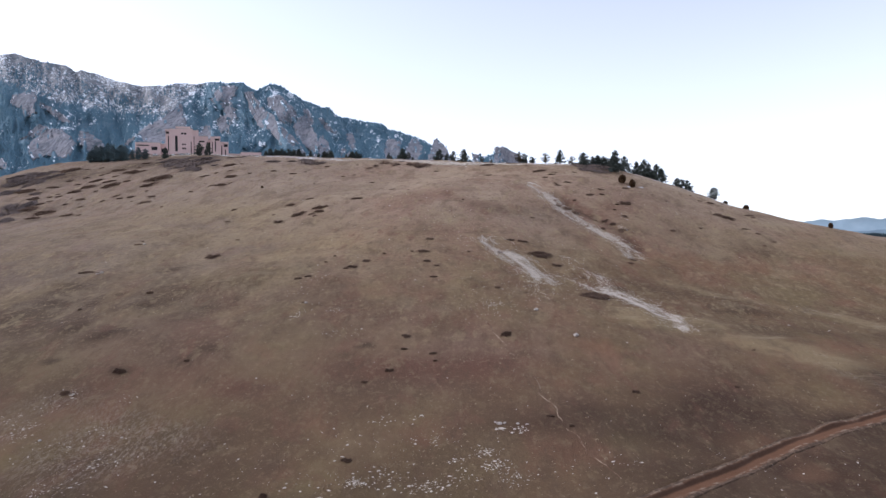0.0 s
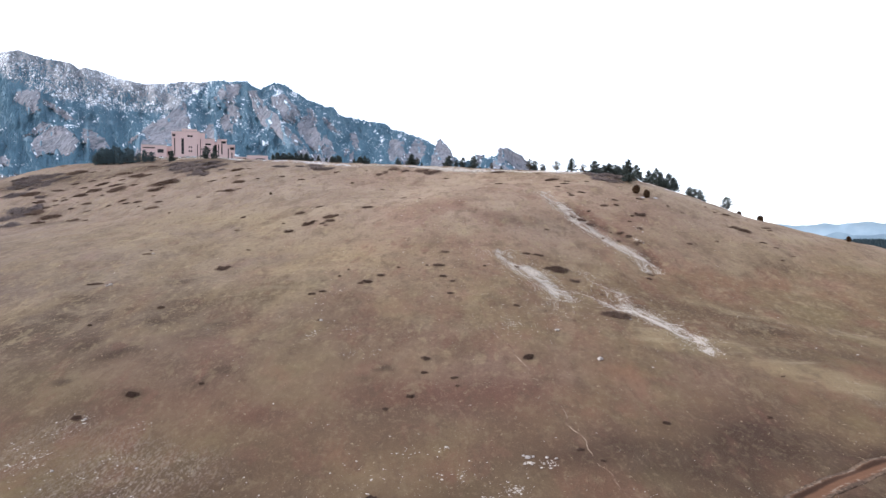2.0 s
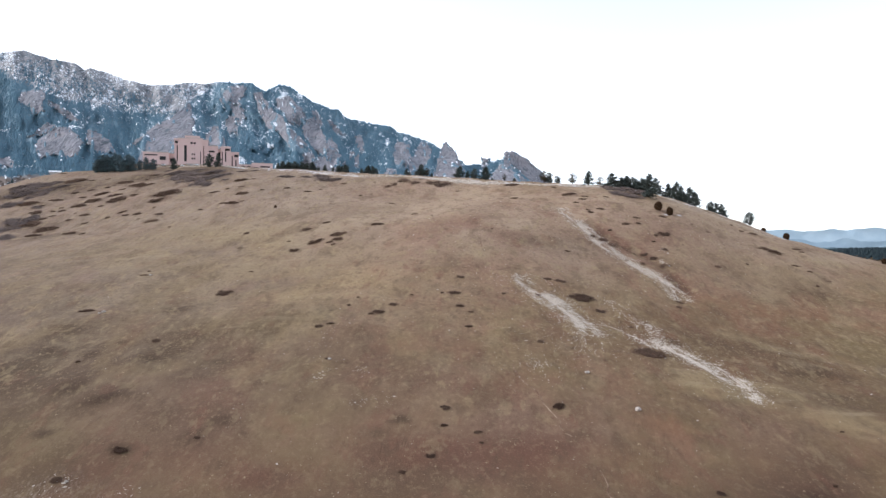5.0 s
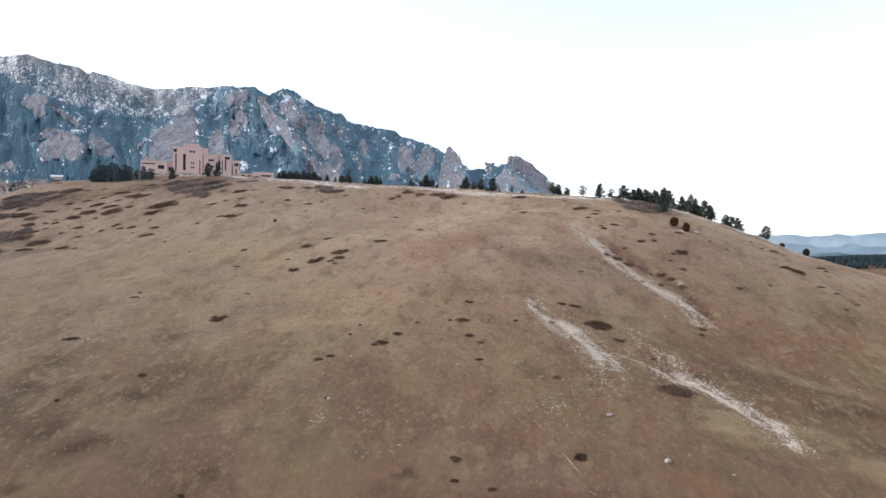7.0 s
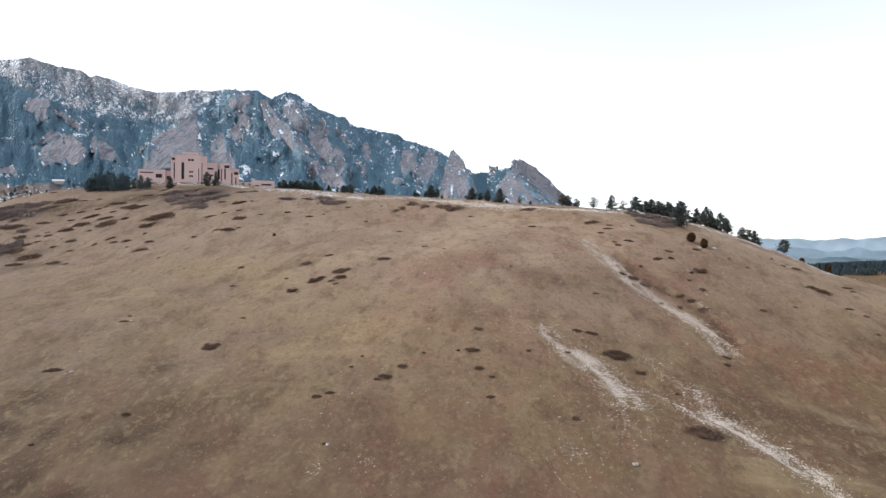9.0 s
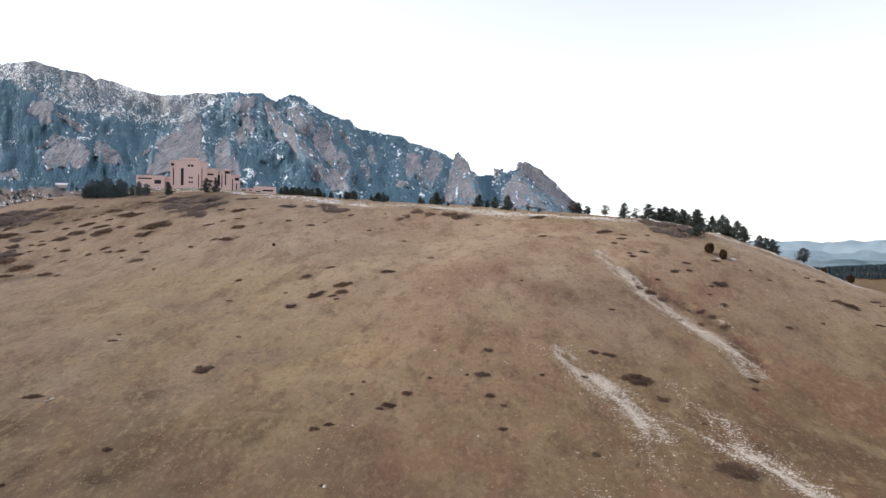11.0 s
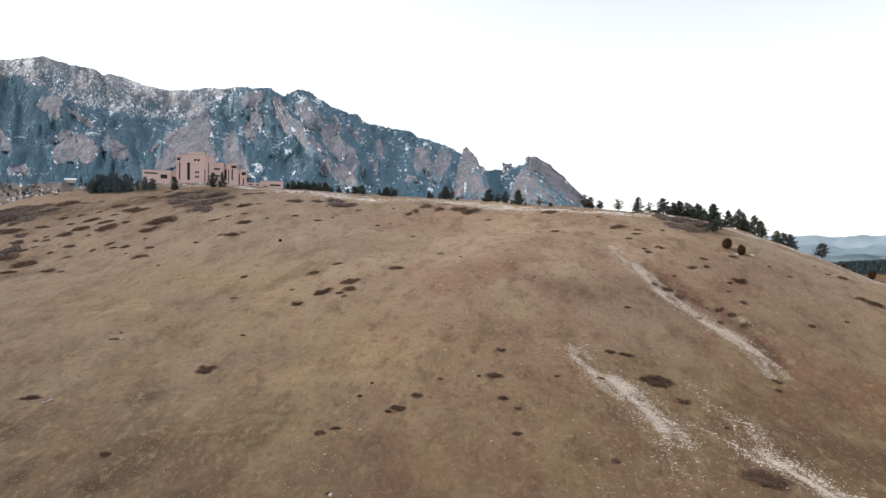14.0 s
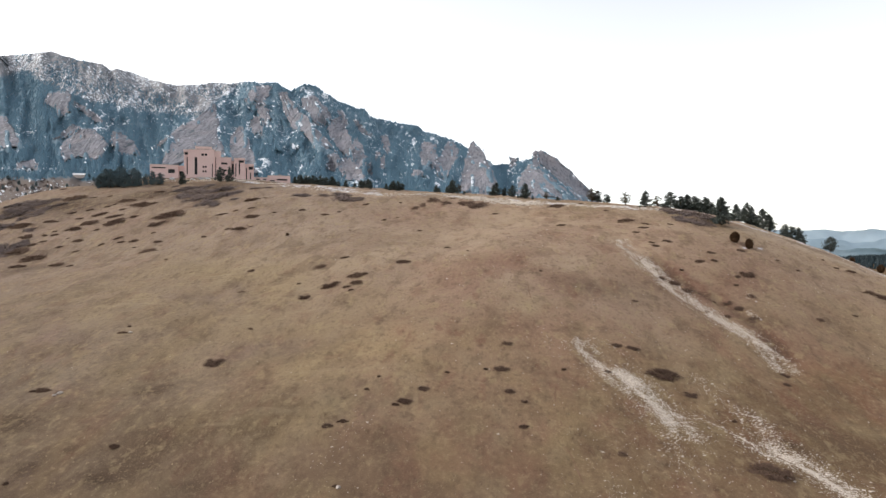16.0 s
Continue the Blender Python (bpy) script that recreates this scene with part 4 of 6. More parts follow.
def snow_patches():
    """Ragged patches of old snow in forest openings, on ledges and over the high rocks."""
    rng = np.random.default_rng(57)
    n = 30000
    u, q = rng.uniform(-640, 260, n), rng.uniform(0.03, 0.985, n)
    top = skyline(u)
    v = FOOT + (top - FOOT) * q
    high = snow_zone(u, v)
    clump = fnoise(u / 13, v / 10, 3, 97)
    chance = 0.8 * high * smooth(-0.45, 0.4, clump) + (1 - high) * (0.17 * smooth(0.35, 0.95, clump) + 0.004) * (1 - 0.6 * smooth(-330, -420, u)) + 0.25 * np.minimum(drifts(u, v), 1) + 0.15 * smooth(0.4, 1, clearing(u, v))
    keep = (rng.uniform(0, 1, n) < chance) & ~in_slab(u, v)
    u, v, high = u[keep], v[keep], high[keep]
    d = depth_at(u, v) - 7
    ledge = np.concatenate(SLAB_TREES)
    ledge = ledge[rng.uniform(0, 1, len(ledge)) < 0.022]
    u, v, d, high = np.concatenate([u, ledge[:, 0]]), np.concatenate([v, ledge[:, 1]]), np.concatenate([d, ledge[:, 2] - 2]), np.concatenate([high, ledge[:, 0] * 0])
    m, k = len(u), 7
    size = (rng.gamma(2.0, 0.55, m) + 0.4) * (1 - 0.35 * high)
    a = np.arange(k) * 2 * math.pi / k + rng.uniform(0, 6, (m, 1))
    r = size[:, None] * rng.uniform(0.45, 1.15, (m, k))
    du, dv = r * np.cos(a) * rng.uniform(0.3, 0.75, (m, 1)), r * np.sin(a)
    du = du - 0.45 * dv
    pu, pv = np.concatenate([u[:, None], u[:, None] + du], 1), np.concatenate([v[:, None], v[:, None] + dv], 1)
    p = at_bearing(pu, pv, d[:, None] + np.concatenate([np.full((m, 1), -1.5), np.full((m, k), 2.0)], 1) + 1.2 * (pv - v[:, None]))
    i = np.arange(k)
    fan = np.stack([i * 0, 1 + i, 1 + (i + 1) % k], 1)
    f = (fan[None] + (np.arange(m) * (k + 1))[:, None, None]).reshape(-1, 3)
    mat = Nodes("old_snow", 0.7, 0.2)
    mat = mat.done(mat.mix(mat.island(), (0.7, 0.74, 0.79), (0.92, 0.94, 0.96)))
    me = mesh_from("snow", p.reshape(-1, 3), f, mat)
    tagged(new("snow", me), "small patches of old snow between trees and rocks", "snow", kind="stuff")


snow_patches()


# ---- far hills ----
def far_hills():
    u = np.linspace(150, 1600, 300)
    # haze is painted as paler blue by distance, plus a faint glow
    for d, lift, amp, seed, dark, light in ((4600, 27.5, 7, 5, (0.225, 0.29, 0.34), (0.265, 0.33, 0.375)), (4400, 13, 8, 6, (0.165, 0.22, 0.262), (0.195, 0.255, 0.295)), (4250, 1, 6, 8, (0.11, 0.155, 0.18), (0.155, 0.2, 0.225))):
        m = Nodes("glowing_haze_hills", 1.0, 0.0)
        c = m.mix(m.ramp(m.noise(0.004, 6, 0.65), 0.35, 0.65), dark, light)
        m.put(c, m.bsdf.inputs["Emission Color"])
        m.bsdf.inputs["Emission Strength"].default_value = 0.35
        mat = m.done(c)
        crest = lift + amp * fnoise(u / 42, u * 0, 4, seed) * 0.6
        rows = []
        for t in np.linspace(0, 1, 14):
            v = -22 + (crest + 22) * t
            rows.append(at_bearing(u, v, d + 160 * t + 18 * fnoise(u / 28, u * 0 + t * 5, 3, seed + 3)))
        p = np.stack(rows, 0)
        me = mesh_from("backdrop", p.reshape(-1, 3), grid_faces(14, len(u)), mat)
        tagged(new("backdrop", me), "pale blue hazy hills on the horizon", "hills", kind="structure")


far_hills()


# ---- pines ----
def pine_meshes(seed, kind):
    """Trunk and crown of a pine ten metres high. kind 0 pointed, 1 rounded, 2 sparse, 3 flat-topped, 4 rounded and
    tinted for haze.
    """
    rng = np.random.default_rng(seed)
    bm = bmesh.new()
    rings, sides, lean = 9, 8, rng.normal(0, 0.25, 2)
    loops = []
    for i in range(rings):
        t = i / (rings - 1)
        r = 0.19 * (1 - t) ** 0.8 + 0.02
        loops.append([bm.verts.new((lean[0] * t * t + r * math.cos(a), lean[1] * t * t + r * math.sin(a), -0.4 + 10.0 * t))
                      for a in (k * 2 * math.pi / sides for k in range(sides))])
    for a, b in zip(loops, loops[1:]):
        for k in range(sides):
            bm.faces.new((a[k], a[(k + 1) % sides], b[(k + 1) % sides], b[k]))
    limbs = 34 if kind == 2 else 64
    low = {0: 0.04, 1: 0.05, 2: 0.18, 3: 0.4, 4: 0.04}[kind]
    tips = []
    for i in range(limbs):
        t = low + (0.98 - low) * (i + rng.uniform(0, 1)) / limbs
        q = (t - low) / (1 - low)
        if kind == 0:
            reach = 3.3 * (1 - q) ** 0.8 * min(1, 0.7 + q * 2.5) + 0.3
        elif kind in (1, 4):
            reach = 2.7 * math.sqrt(max(0.02, 1 - (1.75 * q - 0.72) ** 2)) if q > 0 else 1.8
        elif kind == 2:
            reach = 2.3 * math.sqrt(max(0.03, 1 - (1.8 * q - 0.8) ** 2))
        else:
            reach = 3.6 * math.sqrt(max(0.05, 1 - (1.7 * q - 0.6) ** 2))
        reach *= rng.uniform(0.5, 1.2)
        a = rng.uniform(0, 2 * math.pi)
        rise = rng.uniform(-0.05, 0.35) * reach
        z0 = t * 9.6
        p0 = Vector((lean[0] * t * t, lean[1] * t * t, z0))
        p1 = p0 + Vector((math.cos(a) * reach, math.sin(a) * reach, rise))
        w = 0.05 * (1.1 - t)
        side = Vector((-math.sin(a), math.cos(a), 0)) * w
        up = Vector((0, 0, w))
        q0 = [bm.verts.new(p0 + o) for o in (side, up, -side, -up)]
        tip = bm.verts.new(p1)
        for k in range(4):
            bm.faces.new((q0[k], q0[(k + 1) % 4], tip))
        for k in range(5 if kind == 2 else 6):
            f = rng.uniform(0.3, 1.05)
            tips.append(p0.lerp(p1, f) + Vector(rng.normal(0, 0.2, 3)))
    trunk = bm_mesh("trunk", bm, BARK)
    tips = np.array([tuple(t) for t in tips] + [(lean[0], lean[1], 9.7), (lean[0], lean[1], 9.95)])
    per = 20 if kind == 2 else 22
    centre = np.repeat(tips, per, 0)
    shrink = np.clip(1.15 - centre[:, 2:3] / 14, 0.4, 1)
    centre = centre + rng.normal(0, 0.3, centre.shape) * shrink
    size = rng.uniform(0.18, 0.45, len(centre))[:, None, None] * shrink[:, :, None]
    tri = rng.normal(0, 1, (len(centre), 3, 3))
    tri /= np.linalg.norm(tri, axis=2, keepdims=True)
    v = centre[:, None, :] + tri * size * np.array([1, 1, 0.7])
    f = np.arange(len(centre) * 3).reshape(-1, 3)
    crown = mesh_from("crown", v.reshape(-1, 3), f, {2: DRY_NEEDLES, 4: HAZED_NEEDLES}.get(kind, NEEDLES), False)
    return trunk, crown


def pine(seed, kind, label):
    top = new("pine_tree")
    trunk, crown = pine_meshes(seed, kind)
    part("trunk", trunk, top)
    part("crown", crown, top)
    return tagged(top, label, "tree", group="trees along the mesa rim")


PINE_LABELS = ("dark pointed ponderosa pine on the grassy mesa rim", "rounded dark green pine on the mesa rim",
               "thin sparse greyish tree on the mesa rim", "flat-topped dark pine on the far slope", "bushy conifer in a clump beside the building, tinted for haze")
PINES = {k: [pine(500 + 10 * k + j, k, PINE_LABELS[k]) for j in range(2 if k in (2, 3) else 4)] for k in range(5)}
FRESH = {k: list(v) for k, v in PINES.items()}

RIM_PINES = [(80.8, 575, 8.6, 2), (88.4, 554, 10.5, 0), (102, 580, 8.1, 2), (112.1, 585, 12.9, 0), (120.1, 590, 12.0, 0), (125.5, 592, 14.5, 0), (117.6, 503, 15.5, 0), (129.6, 588, 14.0, 0), (133.8, 585, 13.7, 0), (135.9, 580, 11.9, 0), (141, 571, 13.3, 0), (150.9, 575, 12.2, 0), (154.1, 564, 13.5, 0), (159.5, 570, 12.7, 0), (162.4, 560, 12.7, 0), (166.1, 558, 10.6, 0), (184.5, 580, 12.4, 1), (186, 575, 11.1, 1), (189.7, 572, 11.4, 0), (211, 575, 12.6, 3)]
CREST_PINES = [(63, 600, 9.9, 2), (67.1, 602, 8.3, 1), (73.9, 603, 6.3, 1), (40.7, 610, 3.4, 0), (33.3, 615, 6, 2), (23.4, 610, 2.2, 1), (18.3, 612, 10.6, 0), (9.5, 617, 8.4, 1), (4, 620, 6, 1), (-2.4, 620, 9.8, 0), (-24.7, 625, 3.1, 1), (-33.9, 632, 10.2, 0), (-29, 636, 7.4, 2), (-45.5, 632, 5.6, 0), (-75.2, 650, 4.5, 0), (-81.9, 652, 1.9, 1), (-98.2, 660, 6.6, 1), (-104.8, 660, 6.2, 0), (-110.4, 662, 4.1, 1), (-118, 665, 5.9, 0), (-123.8, 667, 4.2, 1)]
HOUSE_PINES = [(-166.8, 700, 5.7, 1), (-161.1, 702, 5.6, 0), (-154.5, 700, 6.9, 1), (-147.8, 700, 5.5, 0), (-141.3, 698, 6.3, 1), (-134.5, 695, 5.2, 0), (-261.1, 698, 10.7, 0), (-229.8, 700, 12.7, 1), (-221, 698, 12.6, 0), (-334, 700, 9, 4), (-288, 702, 12, 4), (-282.5, 704, 10, 4), (-328.5, 694, 12.5, 4), (-325, 697, 15.5, 4), (-320.5, 695, 15.5, 4), (-315.5, 699, 17.5, 4), (-309, 696, 16.0, 4), (-303.5, 700, 15.5, 4), (-298.5, 698, 12.5, 4), (-293.5, 701, 9.5, 4)]


def rim_row():
    """Small trees in ragged clumps along the back of the mesa."""
    rng, row = np.random.default_rng(78), []
    for first, last, count in ((0.0, 0.31, 20), (0.45, 0.54, 5), (0.62, 0.77, 8), (0.88, 1.0, 4)):
        for t in np.sort(rng.uniform(first, last, count)):
            row.append((-172 + 138 * t + rng.normal(0, 1), 702 - 58 * t + rng.normal(0, 3), rng.uniform(3.5, 8.0), int(rng.integers(0, 2))))
    return row


def plant_pines():
    rng = np.random.default_rng(77)
    for x, y, h, k in RIM_PINES + CREST_PINES + HOUSE_PINES + rim_row():
        h = max(h, 2.5) * (1.2 if k == 3 else 1)
        wide = (rng.uniform(1.25, 1.6) if k != 1 else rng.uniform(1.1, 1.4)) if x > -150 else rng.uniform(1.0, 1.5)
        wide = 0.8 if k == 3 else wide * (1.25 if 60 < x < 140 and y > 560 else 1)
        m = pose(x, y, spot(x, y), 0, 0, rng.uniform(0, 360)) @ Matrix.Diagonal((h / 10 * wide, h / 10 * wide, h / 10, 1))
        if FRESH[k]:
            FRESH[k].pop().matrix_basis = m
        else:
            copy_thing(PINES[k][int(rng.integers(len(PINES[k])))], m).scale = m.to_scale()
    for k, spare in FRESH.items():
        for ob in spare:
            for child in list(ob.children):
                bpy.data.objects.remove(child)
            bpy.data.objects.remove(ob)


plant_pines()

VALLEY_PINES = [(-557, 79, 15), (-552, 84, 13), (-536, 82, 10), (-531, 80, 9), (-510, 82, 13), (-541, 72, 9), (-566, 71, 10), (-578, 77, 12), (-575, 86, 14), (-590, 92, 16), (-597, 80, 13), (-474, 91, 13), (-480, 96, 11), (-463, 92, 12)]


def valley_pines():
    rng = np.random.default_rng(78)
    for u, v, h in VALLEY_PINES:
        p = at_bearing(u, v, depth_at(np.array(float(u)), np.array(float(v))) - 4)
        m = pose(float(p[0]), float(p[1]), float(p[2]) - 1, 0, 0, rng.uniform(0, 360)) @ Matrix.Diagonal((h / 7, h / 7, h / 10, 1))
        ob = copy_thing(PINES[4][int(rng.integers(4))], m)
        ob.scale = m.to_scale()
        tagged(ob, "distant dark conifer standing in the snowy valley", "pine tree", group="valley conifers")


valley_pines()


# ---- junipers ----
def juniper(x, y, wide, high, seed):
    rng = np.random.default_rng(seed)
    top = new("juniper")
    bm = bmesh.new()
    bmesh.ops.create_cone(bm, segments=8, radius1=0.22, radius2=0.12, depth=high * 0.5, matrix=Matrix.Translation((0, 0, high * 0.2)))
    part("trunk", bm_mesh("trunk", bm, BARK), top)
    n = 2600
    d = rng.normal(0, 1, (n, 3))
    d /= np.linalg.norm(d, axis=1, keepdims=True)
    r = rng.uniform(0.55, 1.0, n) ** 0.5 * (1 + 0.12 * np.sin(5 * np.arctan2(d[:, 1], d[:, 0]) + 4 * d[:, 2]))
    c = d * r[:, None] * np.array([wide / 2, wide / 2, high / 2]) + np.array([0, 0, high * 0.53])
    tri = rng.normal(0, 0.26, (n, 3, 3))
    crown = mesh_from("crown", (c[:, None, :] + tri).reshape(-1, 3), np.arange(n * 3).reshape(-1, 3), JUNIPER, False)
    part("crown", crown, top, "dense rust-brown rounded crown")
    top.matrix_basis = pose(x, y, spot(x, y, 0.1))
    return tagged(top, "round rust-brown juniper standing alone on the slope", "juniper", group="junipers")


juniper(115.0, 472.8, 4.4, 5.0, 1)
juniper(119.8, 466.2, 3.4, 4.7, 2)
juniper(214.5, 522.5, 3.6, 4.6, 3)
juniper(206, 538, 2.6, 2.6, 4)
juniper(229.2, 437.0, 1.9, 2.7, 5)
juniper(-124.7, 511.4, 0.9, 1.1, 6)


# ---- shrubs ----
def shrub_meshes(seed, twig_material):
    """Low bare thicket of unit width and height: stems, and twigs in ragged mounds."""
    rng = np.random.default_rng(seed)
    k = int(rng.integers(9, 14))
    a, far = rng.uniform(0, 2 * math.pi, k), np.sqrt(rng.uniform(0, 1, k)) * 0.32
    mid = np.stack([far * np.cos(a), far * np.sin(a)], 1)
    wide = rng.uniform(0.1, 0.2, k)
    high = rng.uniform(0.5, 1.0, k) * (1.1 - far)
    n = 60
    pick = rng.choice(k, n, p=wide ** 2 / (wide ** 2).sum())
    tip = np.concatenate([mid[pick] + rng.normal(0, 0.5, (n, 2)) * wide[pick, None], (high[pick] * rng.uniform(0.5, 1.0, n))[:, None]], 1)
    w = 0.01
    v = np.concatenate([[(0, 0, -0.4)], np.stack([tip - (w, w, 0.02), tip + (w, -w, 0), tip], 1).reshape(-1, 3)])
    i = np.arange(n) * 3
    f = np.concatenate([np.stack([i * 0, i + 1, i + 2], 1), np.stack([i * 0, i + 2, i + 3], 1), np.stack([i * 0, i + 3, i + 1], 1)])
    stems = mesh_from("branching_stem", v, f, BARK, False)
    n = 3400
    pick = rng.choice(k, n, p=wide ** 2 / (wide ** 2).sum())
    r, a = np.abs(rng.normal(0, 0.62, n)), rng.uniform(0, 2 * math.pi, n)
    xy = mid[pick] + (r * wide[pick])[:, None] * np.stack([np.cos(a), np.sin(a)], 1)
    z = high[pick] * np.clip(1 - 0.45 * r ** 2, 0.06, 1) * rng.uniform(0.1, 1.0, n) ** 0.7
    c = np.concatenate([xy, z[:, None]], 1)
    tri = rng.normal(0, 1, (n, 3, 3)) * np.array([0.017, 0.017, 0.085])
    twigs = mesh_from("foliage", (c[:, None, :] + tri).reshape(-1, 3), np.arange(n * 3).reshape(-1, 3), twig_material, False)
    return stems, twigs


SHRUB_MESHES = [shrub_meshes(900 + k, THICKET) for k in range(8)]
GREY_MESHES = [shrub_meshes(920 + k, GREY_THICKET) for k in range(5)]
SHRUBS_BY_GULLY = [(67.1, 507.1, 8.4), (63.5, 504.8, 3.2), (75.2, 497.2, 5.1), (72.1, 487.7, 5.6), (66.6, 478.8, 3.6), (88.6, 497.0, 3.9), (79.0, 464.8, 5.3), (71.4, 457.6, 3.5), (70.5, 462.0, 3.5), (65.9, 423.7, 4.5), (70.6, 420.7, 6.3), (65.3, 432.6, 1.3), (97.3, 454.5, 4.7), (114.2, 462.3, 5.1), (87.8, 442.8, 5.1), (95.7, 445.3, 2.8), (77.0, 433.3, 2.2), (107.7, 433.9, 8.4), (101.3, 431.0, 2.8), (75.0, 413.9, 5.1), (101.4, 414.0, 4.0), (89.3, 407.2, 4.6), (92.6, 403.2, 5.2), (84.0, 408.9, 2.0), (96.0, 395.3, 6.5), (85.6, 396.1, 3.0), (98.3, 422.6, 2.2)]
SHRUBS_ON_SLOPE = [(-171.0, 594.0, 10.5), (-162.6, 600.5, 4.1), (-164.3, 573.4, 4.6), (-158.8, 554.5, 11.1), (-174.2, 571.5, 3.1), (-158.7, 529.6, 8.5), (-152.8, 532.5, 3.5), (-145.7, 559.2, 3.0), (-128.3, 562.5, 4.5), (-111.3, 551.0, 5.0), (-103.5, 558.6, 2.9), (-88.9, 574.9, 4.5), (-72.6, 542.3, 2.8), (-64.7, 547.1, 2.1), (-66.2, 578.6, 2.3), (-89.5, 516.8, 2.0), (-48.9, 513.7, 3.2), (-81.7, 456.3, 4.5), (-91.2, 446.3, 5.5), (-51.2, 437.0, 6.9), (-70.2, 422.7, 8.7), (-69.0, 412.3, 6.0), (-80.6, 413.4, 8.5), (-72.8, 408.7, 3.9), (-70.1, 404.2, 2.9), (-121.7, 419.2, 3.2), (-96.6, 421.8, 2.6), (-127.3, 449.7, 4.6), (-30.7, 456.5, 3.4), (-4.1, 555.2, 3.2), (30.7, 504.9, 5.4), (-33.9, 577.8, 3.0)]
SHRUBS_ON_SHOULDER = [(-331.8, 662.0, 17.0), (-317.9, 661.5, 6.9), (-304.0, 660.7, 4.9), (-280.0, 641.5, 15.0), (-256.7, 616.2, 19.5), (-263.6, 644.5, 4.6), (-270.0, 611.2, 7.1), (-300.7, 624.8, 5.6), (-285.6, 608.1, 11.6), (-314.0, 622.3, 7.5), (-268.5, 596.7, 10.4), (-252.8, 592.1, 8.5), (-299.1, 606.7, 7.2), (-283.1, 588.2, 15.5), (-262.6, 584.1, 16.9), (-288.7, 580.7, 10.3), (-269.2, 573.0, 4.2), (-223.7, 582.0, 22.8), (-225.2, 565.2, 14.3), (-181.9, 566.9, 6.9), (-306.1, 575.4, 5.2), (-302.4, 582.2, 5.2), (-297.9, 574.4, 6.8), (-297.4, 560.8, 5.0), (-278.7, 545.2, 5.6), (-271.0, 554.0, 7.3), (-262.2, 534.9, 5.4), (-248.4, 540.0, 4.6), (-241.8, 546.7, 7.0), (-234.5, 536.9, 5.3)]
SHRUBS_BELOW_SHOULDER = [(-225.3, 534.6, 6.0), (-206.7, 525.5, 5.8), (-219.2, 521.0, 2.9), (-204.4, 509.0, 9.8), (-218.4, 546.5, 3.0), (-184.3, 485.0, 2.0), (-178.9, 525.9, 3.5), (-166.8, 533.3, 5.7), (-159.0, 455.6, 1.2), (-281.4, 560.8, 2.1), (-323.4, 592.9, 3.6), (-318.2, 575.0, 10.5), (-303.4, 557.2, 6.7), (-339.5, 599.3, 16.1), (-303.9, 546.3, 14.8), (-285.4, 512.8, 11.5), (-284.8, 529.8, 17.3), (-257.4, 506.5, 9.5), (-246.5, 500.1, 3.6), (-319.1, 605.8, 9.1), (-290.1, 629.0, 5.5), (-285.9, 633.3, 4.2), (-360.4, 694.9, 6.4), (-262.8, 658.7, 7.6)]
SHRUBS_LOW_ON_SLOPE = [(-6.0, 343.2, 3.9), (-8.6, 324.6, 4.7), (-7.0, 310.0, 3.1), (-2.9, 304.1, 2.3), (-3.8, 291.3, 2.8), (-32.6, 310.2, 4.4), (-37.7, 302.8, 5.6), (-25.8, 322.1, 1.6), (-49.4, 310.1, 1.5), (-57.0, 289.1, 3.5), (-53.2, 291.3, 2.9), (-49.6, 262.2, 1.7), (-105.7, 338.6, 6.9), (-152.5, 369.6, 3.8), (-102.8, 370.4, 2.2), (-153.6, 318.4, 6.2), (-146.7, 315.9, 1.8), (-14.0, 324.0, 1.4), (11.2, 327.8, 1.8), (-39.9, 300.9, 2.3), (-12.4, 230.8, 2.8), (-130.5, 265.3, 1.5), (-46.7, 317.9, 1.0), (-152.8, 376.4, 1.6), (-20.8, 444.7, 1.4), (11.2, 411.3, 1.7), (16.1, 482.0, 1.2), (-89.3, 402.3, 5.4)]
SHRUBS_LOW_IN_GULLY = [(47.7, 393.0, 2.8), (36.6, 346.4, 6.0), (31.5, 347.9, 3.6), (42.1, 331.7, 10.0), (49.5, 321.7, 5.2), (19.9, 280.4, 2.4), (56.5, 278.8, 9.9), (53.8, 279.0, 4.8), (59.9, 278.1, 3.2), (86.1, 341.0, 2.9), (89.4, 350.1, 3.9), (124.0, 400.0, 3.7), (58.2, 309.7, 1.8), (24.9, 328.1, 2.4), (77.7, 398.8, 2.2)]
SHRUBS_ON_SPUR = [(135.8, 447.7, 2.1), (166.0, 459.4, 5.7), (160.9, 463.1, 3.8), (160.4, 430.6, 5.9), (164.2, 427.1, 7.0), (129.8, 456.4, 1.5), (157.8, 471.2, 1.9), (165.5, 424.0, 2.9), (180.4, 435.7, 4.6), (180.3, 430.0, 2.6), (166.5, 407.1, 4.2), (170.2, 400.5, 2.7), (174.8, 390.3, 3.0), (166.4, 384.3, 2.0), (141.1, 405.6, 2.1)]
SHRUBS_ON_KNOLL = [(-379.6, 661.7, 19.6), (-364.0, 655.0, 17.2), (-355.1, 659.0, 13.2), (-350.2, 666.3, 11.2), (-371.1, 641.4, 17.0), (-356.8, 639.7, 19.8), (-342.4, 641.3, 14.7), (-368.9, 629.9, 11.8), (-346.8, 616.8, 9.5), (-337.2, 647.7, 9.8), (-338.8, 662.5, 7.0), (-332.6, 663.6, 9.0), (-359.8, 630, 16), (-324.4, 587.0, 9.3), (-352.1, 599.8, 15.2), (-319.2, 547.2, 22.3), (-315.6, 559.4, 15.7), (-300.8, 506.3, 13.5), (-342.3, 626, 12.4)]
